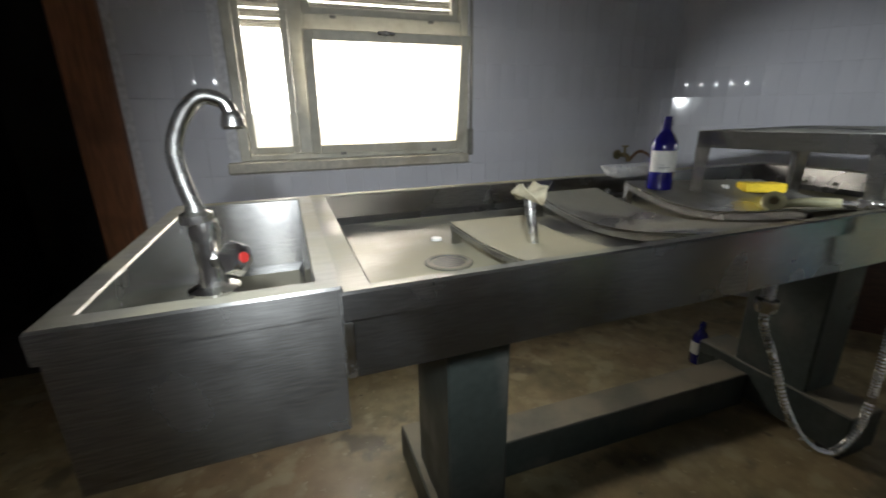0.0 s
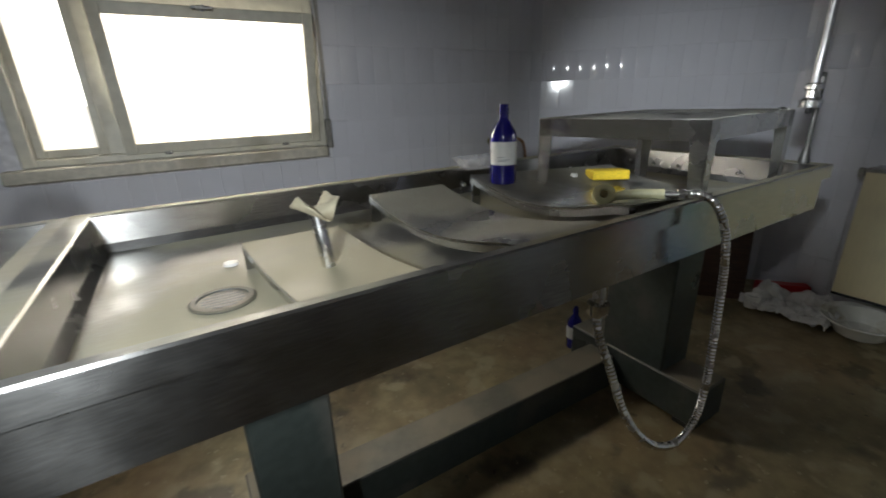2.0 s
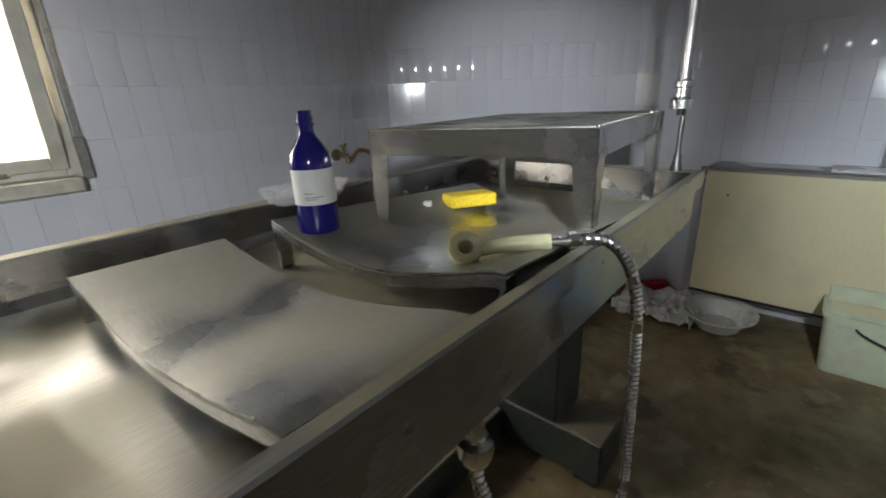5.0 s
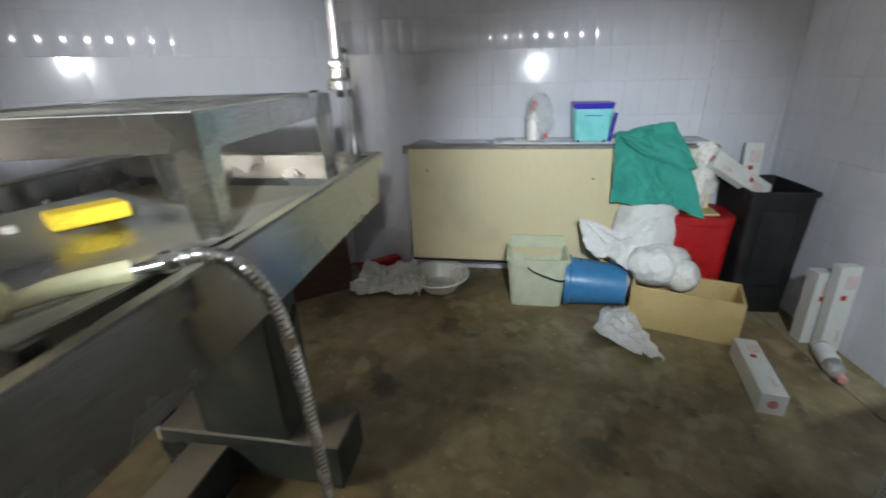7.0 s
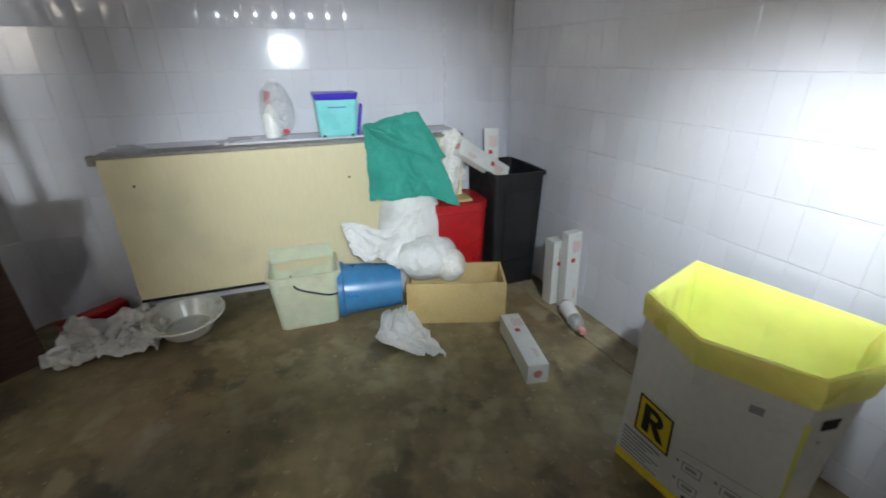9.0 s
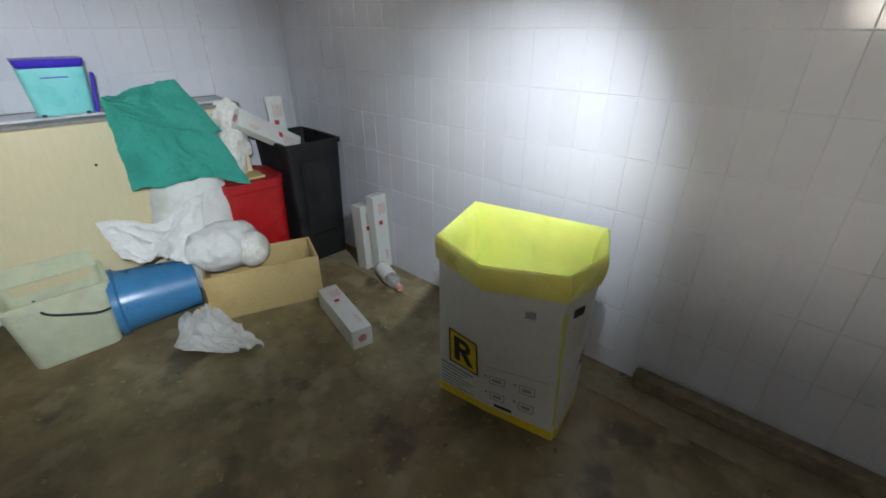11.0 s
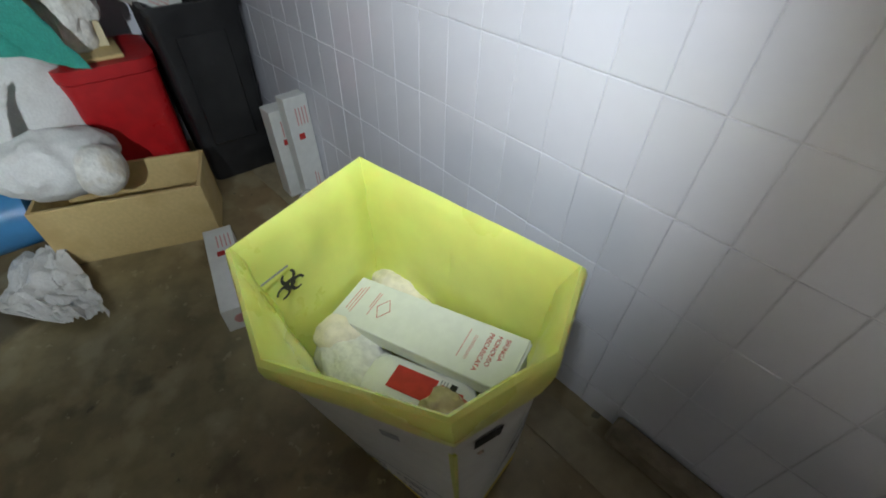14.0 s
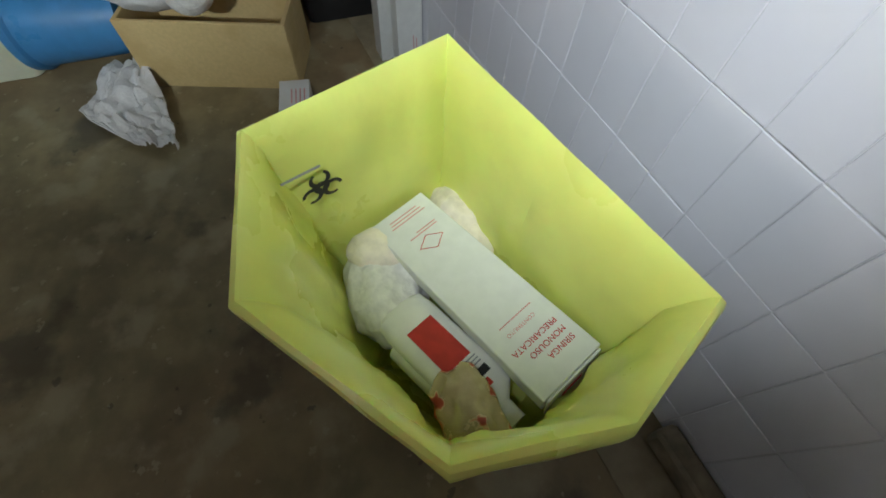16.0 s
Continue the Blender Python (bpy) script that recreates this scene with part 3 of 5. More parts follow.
solo("dried_cloth", sheet(dried, 22, 10, 0.003), DRYCLOTH, "stiff dried cream cloth resting on the steel post", "cloth", tuple(POST + Vector((0, 0, 0.104))))
for k, (sx, sy, sl, turn) in enumerate(((1.108, 0.735, 0.050, 62), (1.092, 0.700, 0.062, 48), (1.118, 0.672, 0.034, 30), (1.068, 0.688, 0.040, 55))):
    solo("smudge", lathe([(0.0, 0.0012), (0.45, 0.0012), (0.5, 0.0)], 14, pose(sx, sy, 0.9385 + 0.0001 * k, 4, 0, turn) @ Matrix.Diagonal((sl, 0.011, 1.0, 1.0)), True, False), SMUDGE, "dark dried smudge on the dusty support plate", "stain", (sx, sy, 0.9385), group="smudges")
solo("plug", lathe([(0.0, 0.007), (0.014, 0.006), (0.016, 0.0)], 18, pose(0.502, 1.03, 0.896), cap0=False), WHITEP, "small white round plug on the trough floor", "plug", (0.502, 1.03, 0.896))
solo("plug", lathe([(0.0, 0.013), (0.011, 0.012), (0.012, 0.0)], 18, pose(1.585, 1.055, 0.958), cap0=False), WHITEP, "small white plastic cap beside the sponge", "cap", (1.585, 1.055, 0.958))

# rack that stands on the far end
rack = thing("steel_rack", "square brushed steel stand with a ribbed top and tapered legs", "rack", (1.78, 0.9, 0.896))
RA, RB, RC = Vector((1.408, 1.045, 0)), Vector((1.535, 0.603, 0)), Vector((2.165, 0.681, 0))
ra = (RC - RB).normalized()
RW, RD = 0.63, 0.50
sk = (RA - RB)
mr = Matrix(((ra.x, sk.x / RD, 0, RB.x), (ra.y, sk.y / RD, 0, RB.y), (0, 0, 1, 0), (0, 0, 0, 1)))
ZT = 1.158
for nm, s in (("apron", (0, RW, 0, 0.003, ZT - 0.052, ZT)), ("apron", (0, RW, RD - 0.003, RD, ZT - 0.052, ZT)), ("apron", (0, 0.003, 0.003, RD - 0.003, ZT - 0.052, ZT)), ("apron", (RW - 0.003, RW, 0.003, RD - 0.003, ZT - 0.052, ZT))):
    part(nm, box(*s, 0.001, mr), STEEL_CLEAN, rack)
part("top_plate", box(0.003, RW - 0.003, 0.003, RD - 0.003, ZT - 0.008, ZT - 0.003, 0, mr), PLATE, rack)
for i in range(24):
    xx = 0.02 + i * (RW - 0.05) / 23
    part("rib", box(xx, xx + 0.012, 0.012, RD - 0.012, ZT - 0.003, ZT + 0.0015, 0.001, mr), PLATE, rack)
for cx, cy, sx, sy in ((0, 0, 1, 1), (RW, 0, -1, 1), (0, RD, 1, -1), (RW, RD, -1, -1)):
    lb = bmesh.new()
    for a, b in (((0.050, 0.004), (0.034, 0.004)), ((0.004, 0.050), (0.004, 0.034))):
        r0 = [(cx, cy), (cx + sx * a[0], cy), (cx + sx * a[0], cy + sy * a[1]), (cx, cy + sy * a[1])]
        r1 = [(cx, cy), (cx + sx * b[0], cy), (cx + sx * b[0], cy + sy * b[1]), (cx, cy + sy * b[1])]
        add(lb, rings([[(p[0], p[1], ZT - 0.004) for p in r0], [(p[0], p[1], 0.899 if cx else (0.962 if cy else 0.972)) for p in r1]]))
    bmesh.ops.transform(lb, matrix=mr, verts=lb.verts)
    part("leg", lb, STEEL_CLEAN, rack)
part("clip", box(0.555, 0.60, 0.02, 0.03, ZT + 0.001, ZT + 0.006, 0.001, mr), DARK, rack, "small dark strip on the rack top")

# ceiling pipe with its shower fitting
pipe = thing("shower_pipe", "chrome ceiling pipe with a shower fitting above the table", "pipe", (2.10, 0.625, 0.98))
part("pole", tube([(2.10, 0.625, 1.23), (2.10, 0.625, HIGH)], 0.0115, 14), ALUMINIUM, pipe)
part("fitting", lathe([(0.010, 0.0), (0.029, 0.002), (0.030, 0.022), (0.020, 0.030), (0.018, 0.050), (0.023, 0.054), (0.023, 0.066), (0.014, 0.072)], 20, pose(2.10, 0.625, 1.162)), CHROME, pipe)
part("outlet", lathe([(0.007, 0.0), (0.009, 0.003), (0.009, 0.018)], 12, pose(2.10, 0.625, 1.146)), DARK, pipe, "dark rubber outlet")
rod = thing("hook_rod", "dull grey metal rod with bent tip on the table rim", "rod", (2.212, 0.645, RIM))
part("flange", lathe([(0.016, 0.0), (0.016, 0.012), (0.013, 0.020), (0.010, 0.045), (0.008, 0.050)], 16, pose(2.212, 0.645, RIM + 0.0005)), DULLMETAL, rod)
part("shaft", tube([(2.212, 0.645, RIM + 0.04), (2.212, 0.645, 1.10), (2.212, 0.645, 1.245), (2.209, 0.645, 1.256), (2.196, 0.648, 1.258), (2.176, 0.652, 1.257)], 0.0072, 10), DULLMETAL, rod)

# sink tap
tap = thing("sink_tap", "tall chrome gooseneck tap with red-marked handle on the sink rim", "tap", (0.030, 0.612, RIM))
part("tap_base", lathe([(0.034, 0.0), (0.034, 0.004), (0.020, 0.010), (0.017, 0.035), (0.018, 0.07), (0.020, 0.085), (0.018, 0.10)], 20, pose(0.030, 0.612, RIM + 0.001)), CHROME, tap)
part("collar", lathe([(0.017, 0), (0.0215, 0.003), (0.0215, 0.014), (0.013, 0.018), (0.012, 0.026)], 20, pose(0.023, 0.614, 1.082)), CHROME, tap)
part("spout", tube([(0.023, 0.614, 1.104), (0.015, 0.616, 1.14), (0.012, 0.616, 1.18), (0.026, 0.616, 1.218), (0.050, 0.616, 1.243), (0.076, 0.614, 1.239), (0.085, 0.612, 1.222)], 0.0105, 16, r1=0.0095), CHROME, tap)
part("nozzle", lathe([(0.013, 0), (0.015, 0.004), (0.013, 0.016), (0.010, 0.022)], 18, pose(0.0855, 0.612, 1.204)), CHROME, tap)
han = part("handle", lathe([(0.010, 0.0), (0.011, 0.018), (0.020, 0.024), (0.026, 0.036), (0.020, 0.048), (0.011, 0.052)], 6, pose(0.038, 0.602, 1.03, 0, 78, -38)), CHROME, tap)
part("red_dot", lathe([(0.008, 0.0), (0.007, 0.003)], 14, pose(0.077, 0.5705, 1.041, 0, 78, -38)), REDINK, han, "red hot-water mark")

# hand shower on the rim
hs = thing("hand_shower", "cream plastic hand shower with a chrome hose, lying on the rim", "shower", (1.34, 0.65, 0.97))
mh = Matrix.Translation((1.302, 0.705, 0.994)) @ Vector((-0.45, -0.39, 0.42)).to_track_quat("Z", "Y").to_matrix().to_4x4()
part("head", lathe([(0.012, -0.016), (0.024, -0.012), (0.0275, -0.002), (0.026, 0.008), (0.020, 0.011), (0.012, 0.010), (0.010, 0.004)], 24, mh), CREAM, hs)
part("head_face", lathe([(0.009, 0.0045), (0.009, 0.008), (0.003, 0.009)], 14, mh), BRASS, hs, "dull metal spray insert")
part("handle", tube([(1.312, 0.692, 0.990), (1.345, 0.652, 0.999), (1.385, 0.606, 1.0)], 0.010, 12, r1=0.0135), CREAM, hs)
part("ferrule", tube([(1.385, 0.606, 1.0), (1.402, 0.588, 1.0), (1.412, 0.578, 1.001)], 0.0085, 12), CHROME, hs)
part("nut", tube([(1.404, 0.586, 1.001), (1.414, 0.577, 1.001)], 0.0135, 8), CHROME, hs)
part("hose", tube([(1.412, 0.578, 1.001), (1.428, 0.548, 1.004), (1.446, 0.521, 0.985), (1.468, 0.503, 0.93), (1.488, 0.497, 0.836), (1.50, 0.495, 0.684), (1.503, 0.492, 0.51), (1.482, 0.490, 0.41), (1.42, 0.490, 0.365), (1.34, 0.490, 0.385), (1.26, 0.495, 0.445), (1.195, 0.51, 0.54), (1.168, 0.545, 0.66), (1.163, 0.578, 0.73), (1.165, 0.585, 0.78)], 0.0084, 12, rib=0.0018, step=0.0046), CHROME, hs, "ribbed chrome shower hose")

# bottles
bottle = thing("blue_bottle", "cobalt blue plastic bottle with a white paper label", "bottle", (1.252, 1.025, 0.982), group="blue bottles")
bc = pose(1.252, 1.025, 0.982)
part("flask", lathe([(0.030, 0.0), (0.037, 0.003), (0.0385, 0.010), (0.0385, 0.130), (0.036, 0.148), (0.024, 0.168), (0.015, 0.180), (0.0135, 0.186)], 32, bc), BLUEGLASS, bottle)
part("neck", lathe([(0.0135, 0.186), (0.0135, 0.196), (0.0165, 0.197), (0.0165, 0.200), (0.0135, 0.201), (0.0135, 0.206), (0.0155, 0.207), (0.0155, 0.210), (0.013, 0.211), (0.013, 0.222), (0.010, 0.222), (0.010, 0.19)], 24, bc), BLUEGLASS, bottle)
lab = part("label", rings([[((0.0388 + 0.0003 * (z == 1)) * math.cos(a), (0.0388) * math.sin(a), 0.058 + 0.064 * z) for a in [radians(-195 + 7 * i) for i in range(38)]] for z in (0, 1)], closed=False), LABEL, None, "white paper label with faint print")
lab.data.transform(Matrix.Translation(-base_of(bottle)) @ bc)
lab.parent = bottle
pr = bmesh.new()
for i, (a0, a1, zz) in enumerate(((-150, -100, 0.072), (-150, -118, 0.068), (-150, -125, 0.079))):
    add(pr, rings([[(0.0392 * math.cos(radians(a0 + (a1 - a0) * j / 8)), 0.0392 * math.sin(radians(a0 + (a1 - a0) * j / 8)), zz + 0.0018 * z) for j in range(9)] for z in (0, 1)], closed=False))
pr2 = part("print", pr, GREYINK, None)
pr2.data.transform(Matrix.Translation(-base_of(bottle)) @ bc)
pr2.parent = lab
low = copy_thing(bottle, pose(1.99, 1.345, 0.0, 0, 0, 150))
low["label"] = "dark blue plastic bottle standing on the floor behind the table foot"

solo("sponge", box(-0.062, 0.062, -0.04, 0.04, 0.0, 0.031, 0.004, pose(1.685, 1.0, 0.9475, -3, 0, -30)), SPONGE, "bright yellow rectangular washing sponge on the steel plate", "sponge", (1.685, 1.0, 0.9475))

# wall tap behind the table
wt = thing("wall_tap", "old brass bib tap with a brown hose on the tiled wall", "tap", (2.15, WN, 0.96))
part("tap_body", add(tube([(2.15, WN - 0.001, 0.96), (2.15, WN - 0.09, 0.96), (2.15, WN - 0.11, 0.925)], 0.014, 12), lathe([(0.008, 0), (0.008, 0.04), (0.022, 0.042), (0.022, 0.05)], 12, pose(2.15, WN - 0.07, 0.97))), BRASS, wt)
part("rosette", lathe([(0.03, 0), (0.03, 0.006), (0.015, 0.012)], 16, pose(2.15, WN - 0.002, 0.96, 90, 0, 0)), BRASS, wt)
part("hose", tube([(2.15, WN - 0.11, 0.928), (2.20, WN - 0.13, 0.985), (2.26, WN - 0.14, 0.97), (2.29, WN - 0.15, 0.93), (2.30, WN - 0.16, 0.80), (2.31, WN - 0.16, 0.55)], 0.009, 10), HOSEBROWN, wt)
solo("plastic_tray", rings([[(1.40 + 0.11 * a * s, 1.318 + 0.045 * b * s, z) for a, b in ((-1, -1), (1, -1), (1, 1), (-1, 1))] for s, z in ((0.75, 0.981), (1.0, 1.022), (0.96, 1.022), (0.72, 0.985))]), CLEAR, "cloudy plastic tray on the table's back rim", "tray", (1.40, 1.318, 0.981))

# ---- cream panel along the east wall ----
pan = thing("wall_shelf", "cream laminate panel with a grey-edged shelf, fixed to the tiled wall", "shelf", (3.4, 0.0, 0.17))
part("front_panel", box(3.318, 3.346, -0.80, 0.766, 0.175, 0.815, 0.002), PANEL, pan, "cream laminate front")
part("top_board", box(3.312, 3.425, -0.80, 0.772, 0.817, 0.831, 0.002), GREYEDGE, pan, "thin grey shelf board")
part("rear_board", box(3.4255, XE - 0.004, -0.80, 0.772, 0.815, 0.829, 0.002), LEDGE, pan, "white shelf board against the tiles")
part("second_board", box(3.375, 3.530, -0.78, 0.30, 0.832, 0.8415, 0.002), LEDGE, pan, "loose white board with a dark edge")
part("board_edge", box(3.5305, 3.548, -0.78, 0.30, 0.830, 0.843, 0.002), GREYEDGE, pan)
# the shadow along the panel's lower edge, painted as a near-black strip
part("bottom_edge", box(3.314, 3.350, -0.80, 0.766, 0.163, 0.174, 0.001), DARK, pan)
part("corner_bracket", box(3.305, 3.335, 0.768, 0.792, 0.795, 0.835, 0.003), GREYEDGE, pan)
for yy in (-0.74, 0.10, 0.70):
    part("wall_bracket", box(3.346, XE - 0.004, yy, yy + 0.03, 0.20, 0.816, 0.002), GREYEDGE, pan)
for yy, zz in ((0.66, 0.70), (-0.22, 0.66)):
    part("screw", lathe([(0.0, 0.002), (0.005, 0.001), (0.006, 0)], 8, pose(3.3185, yy, zz, 0, -90, 0), cap0=False), DARK, pan)
solo("baseboard", box(XE - 0.016, XE - 0.0005, -0.85, 0.80, 0.0, 0.10, 0.003), TILE_NEAR, "white skirting below the cream panel", "skirting", (XE, 0, 0), kind="structure")

# container on the shelf
aq = thing("aqua_container", "turquoise plastic container with a violet lid, on the shelf", "container", (3.45, -0.20, 0.842))


def tapered(x0, x1, y0, y1, z0, z1, grow, inner=None, lip=0.0, n=5, rad=0.02):
    """A plastic tub with rounded corners that widens upwards; inner gives it an open top."""
    def ring(g, z):
        out = []
        for cx, cy, a in ((x1 + g - rad, y1 + g - rad, 0), (x0 - g + rad, y1 + g - rad, 90), (x0 - g + rad, y0 - g + rad, 180), (x1 + g - rad, y0 - g + rad, 270)):
            for i in range(n):
                t = radians(a + 90 * i / (n - 1))
                out.append((cx + rad * math.cos(t), cy + rad * math.sin(t), z))
        return out
    loops = [ring(-0.004, z0), ring(0, z0 + 0.004), ring(grow * 0.5, (z0 + z1) / 2), ring(grow, z1 - lip - 0.001)]
    if lip:
        loops += [ring(grow + 0.008, z1 - lip), ring(grow + 0.008, z1)]
    else:
        loops += [ring(grow, z1)]
    if inner:
        loops += [ring(grow - inner, z1), ring(-inner, z0 + inner)]
    return rings(loops)


part("tub", tapered(3.375, 3.515, -0.285, -0.115, 0.8425, 1.005, 0.012), AQUA, aq)
part("lid", tapered(3.368, 3.522, -0.296, -0.104, 1.006, 1.034, 0.006), VIOLET, aq, "violet plastic lid")
part("grip", box(3.3595, 3.368, -0.24, -0.16, 0.972, 0.976), VIOLET, aq)
part("latch", box(3.37, 3.40, -0.318, -0.306, 0.84, 0.985, 0.004, Matrix.Translation((3.385, -0.31, 0.98)) @ pose(0, 0, 0, 9, 0, 0) @ Matrix.Translation((-3.385, 0.31, -0.98))), VIOLET, aq, "hanging violet clasp")
for yy in (-0.27, -0.14):
    part("stud", box(3.36, 3.372, yy, yy + 0.015, 0.843, 0.852, 0.002), DARK, aq)

cb = thing("bagged_bottle", "small plastic bottle with a red cap inside a clear bag", "bottle", (3.47, 0.075, 0.842))
part("flask", lathe([(0.030, 0), (0.034, 0.005), (0.034, 0.10), (0.014, 0.135), (0.012, 0.15)], 18, pose(3.46, 0.095, 0.8425)), WHITEP, cb)
part("cap", lathe([(0.014, 0), (0.014, 0.05), (0.010, 0.056)], 14, pose(3.46, 0.095, 0.992)), REDP, cb, "red cap")
part("bag", lump((3.47, 0.06, 0.965), (0.05, 0.075, 0.125), 0.22, 14, 3, 3.0), CLEAR, cb, "crumpled clear plastic bag")
part("seal", box(3.40, 3.41, 0.02, 0.045, 0.865, 0.885, 0.002), REDP, cb)

# bins in the corner
bb = thing("black_bin", "tall black plastic bin, its top open, holding white cartons", "bin", (3.38, -1.05, 0.0))
part("tub", tapered(3.175, 3.515, -1.180, -0.930, 0.0, 0.640, 0.016, inner=0.006, lip=0.02), BLACKP, bb)
part("rib", box(3.156, 3.166, -1.13, -0.97, 0.16, 0.55, 0.004), BLACKP, bb)
rd = thing("red_bin", "red plastic bin with a rounded lid rim", "bin", (3.33, -0.73, 0.0))
part("tub", tapered(3.20, 3.44, -0.885, -0.63, 0.0, 0.455, 0.012, rad=0.05), REDP, rd)
part("lid", tapered(3.183, 3.457, -0.903, -0.612, 0.456, 0.50, 0.0, rad=0.06), REDP, rd, "red lid")


def bars_each(name, m, specs, mat, parent):
    for s in specs:
        part(name, bars(m, [s]), mat, parent, smooth=False)


def syringe_box(name, m, long=0.36, w=0.085, h=0.085, cap=False, label=""):
    """A long white carton, its length along x from the origin, lying on z = 0."""
    b = thing(name, label, "carton", tuple(m.translation), group="syringe cartons")
    part("carton", box(0, long, 0, w, 0, h, 0.0015, m), CARTON, b)
    top = m @ face_frame((0.0, 0, h), (1, 0, 0), (0, 1, 0))
    bars_each("print", top, [(long - 0.10, 0.012 + 0.012 * i, 0.06, 0.004) for i in range(4)] + [(0.05, 0.02, 0.05, 0.003), (0.05, 0.03, 0.06, 0.003)], PINKINK, b)
    part("hazard_mark", bars(top, [(long * 0.62, w * 0.42, 0.022, 0.022)]), REDINK, b, "small red hazard square")
    end = m @ face_frame((0, w, 0), (0, -1, 0), (0, 0, 1))
    part("end_mark", add(lathe([(0.018, 0.0002), (0.018, 0.0007), (0.014, 0.0007), (0.014, 0.0002)], 18, end @ pose(w / 2, h / 2, 0)), bars(end, [(w / 2 - 0.008, h / 2 - 0.005, 0.016, 0.01)])), PINKINK, b, "round pale red maker's mark")
    if cap:
        part("flap", box(long, long + 0.035, w * 0.2, w * 0.8, h * 0.3, h * 0.7, 0.006, m), CARTON, b)
    return b


syringe_box("syringe_carton", pose(2.402, -0.811, 0.0, 0, 0, -9), 0.37, 0.086, 0.088, True, "long white syringe carton with red print lying on the floor")
syringe_box("syringe_carton", pose(2.898, -1.248, 0.002, 0, -87, 6), 0.40, 0.085, 0.05, False, "tall white syringe carton leaning against the tiled wall")
syringe_box("syringe_carton", pose(2.975, -1.205, 0.002, 0, -88, 4), 0.345, 0.085, 0.07, False, "white syringe carton standing upright by the wall")
cd = Vector((0.12, -0.80, -0.50)).normalized()
cn = Vector((-0.75, 0.25, 0.6))
cn = (cn - cd * cn.dot(cd)).normalized()
syringe_box("syringe_carton", face_frame((3.262, -0.725, 0.735), cd, cn.cross(cd)), 0.34, 0.085, 0.05, False, "white syringe carton lying across the black bin's rim")
syringe_box("syringe_carton", pose(3.43, -1.055, 0.46, 0, -80, -15), 0.36, 0.08, 0.05, False, "white syringe carton standing in the black bin")

vial = thing("clear_bottle", "crushed clear plastic bottle lying on the floor", "bottle", (2.73, -1.13, 0.0))
mv = face_frame((2.835, -1.165, 0.037), (0, 0, 1), (-0.29, 0.07, 0)) @ pose(0, 0, 0, -90, 0, 0)
part("flask", lathe([(0.020, 0.0), (0.034, 0.01), (0.036, 0.08), (0.033, 0.14), (0.034, 0.18), (0.016, 0.225)], 18, mv), CLEAR, vial)
part("label", lathe([(0.0368, 0.03), (0.037, 0.05), (0.0365, 0.12), (0.0345, 0.14)], 18, mv, False, False), LABEL, vial)
part("cap", lathe([(0.017, 0.226), (0.017, 0.245), (0.014, 0.25)], 14, mv), PINKINK, vial)

# pale mop bucket
bk = thing("mop_bucket", "pale green rectangular plastic mop bucket with a wire handle", "bucket", (3.23, 0.04, 0.0))
part("tub", tapered(3.115, 3.305, -0.085, 0.185, 0.0, 0.285, 0.022, inner=0.004, lip=0.016, rad=0.03), BUCKET, bk)
part("back_board", box(3.300, 3.312, -0.10, 0.20, 0.27, 0.345, 0.004), BUCKET, bk)
part("handle", tube([(3.19, 0.112, 0.245), (3.08, 0.09, 0.235), (3.055, 0.0, 0.205), (3.06, -0.06, 0.185), (3.10, -0.116, 0.175)], 0.0045, 8), DARK, bk, "black wire handle")

# blue tub lying on its side
bl = thing("blue_tub", "blue plastic tub lying on its side", "tub", (3.17, -0.24, 0.0))
mb = pose(3.185, -0.105, 0.138, 90, 0, -8)
part("tub", lathe([(0.098, 0.30), (0.104, 0.298), (0.126, 0.03), (0.137, 0.022), (0.137, 0.0), (0.130, 0.0), (0.122, 0.03), (0.100, 0.285)], 32, mb), BLUEP, bl)

# plywood box
wbx = thing("plywood_box", "open shallow box of pale raw plywood", "box", (3.02, -0.65, 0.0))
wu = Vector((2.839 - 2.983, -0.839 + 0.392, 0)).normalized()
mw = Matrix(((wu.x, -wu.y, 0, 2.983), (wu.y, wu.x, 0, -0.392), (0, 0, 1, 0), (0, 0, 0, 1)))
LW, DW, HW = 0.47, 0.23, 0.215
for nm, s in (("side", (0, LW, 0, 0.012, 0.0, HW)), ("side", (0, LW, DW - 0.012, DW, 0.0, HW)), ("end", (0, 0.012, 0.0125, DW - 0.0125, 0.0, HW)), ("end", (LW - 0.012, LW, 0.0125, DW - 0.0125, 0.0, HW)), ("bottom", (0.0125, LW - 0.0125, 0.0125, DW - 0.0125, 0.004, 0.016))):
    part(nm, box(*s, 0.0015, mw), CHIP, wbx)

# cloths and bundles heaped on the bins
def cloth(name, f, mat, label, at, nu=40, nv=40, thick=0.004, category="cloth"):
    bm = sheet(f, nu, nv, thick)
    return solo(name, bm, mat, label, category, at)


def fold(u, v, k, amp):
    return amp * (noise.noise(Vector((u * 3.1 + k, v * 2.7, k))) + 0.5 * noise.noise(Vector((u * 7 + k, v * 6, 2 * k))) + 0.25 * noise.noise(Vector((u * 16, v * 14 + k, k))))


sack = solo("white_sack", lump((3.268, -0.50, 0.335), (0.092, 0.165, 0.325), 0.06, 5, 5, 1.3, None, 0.10), WHITECLOTH, "full white cloth sack slumped beside the red bin", "sack", (3.26, -0.5, 0.0))
roll = thing("cloth_roll", "tied bundle of white cloth lying in the plywood box", "bundle", (3.06, -0.53, 0.2))
part("wrapping", lump((3.06, -0.53, 0.298), (0.105, 0.165, 0.10), 0.10, 8, 5, 5.1, pose(0, 0, 0, 14, 0, 24), 0.22), WHITECLOTH, roll)
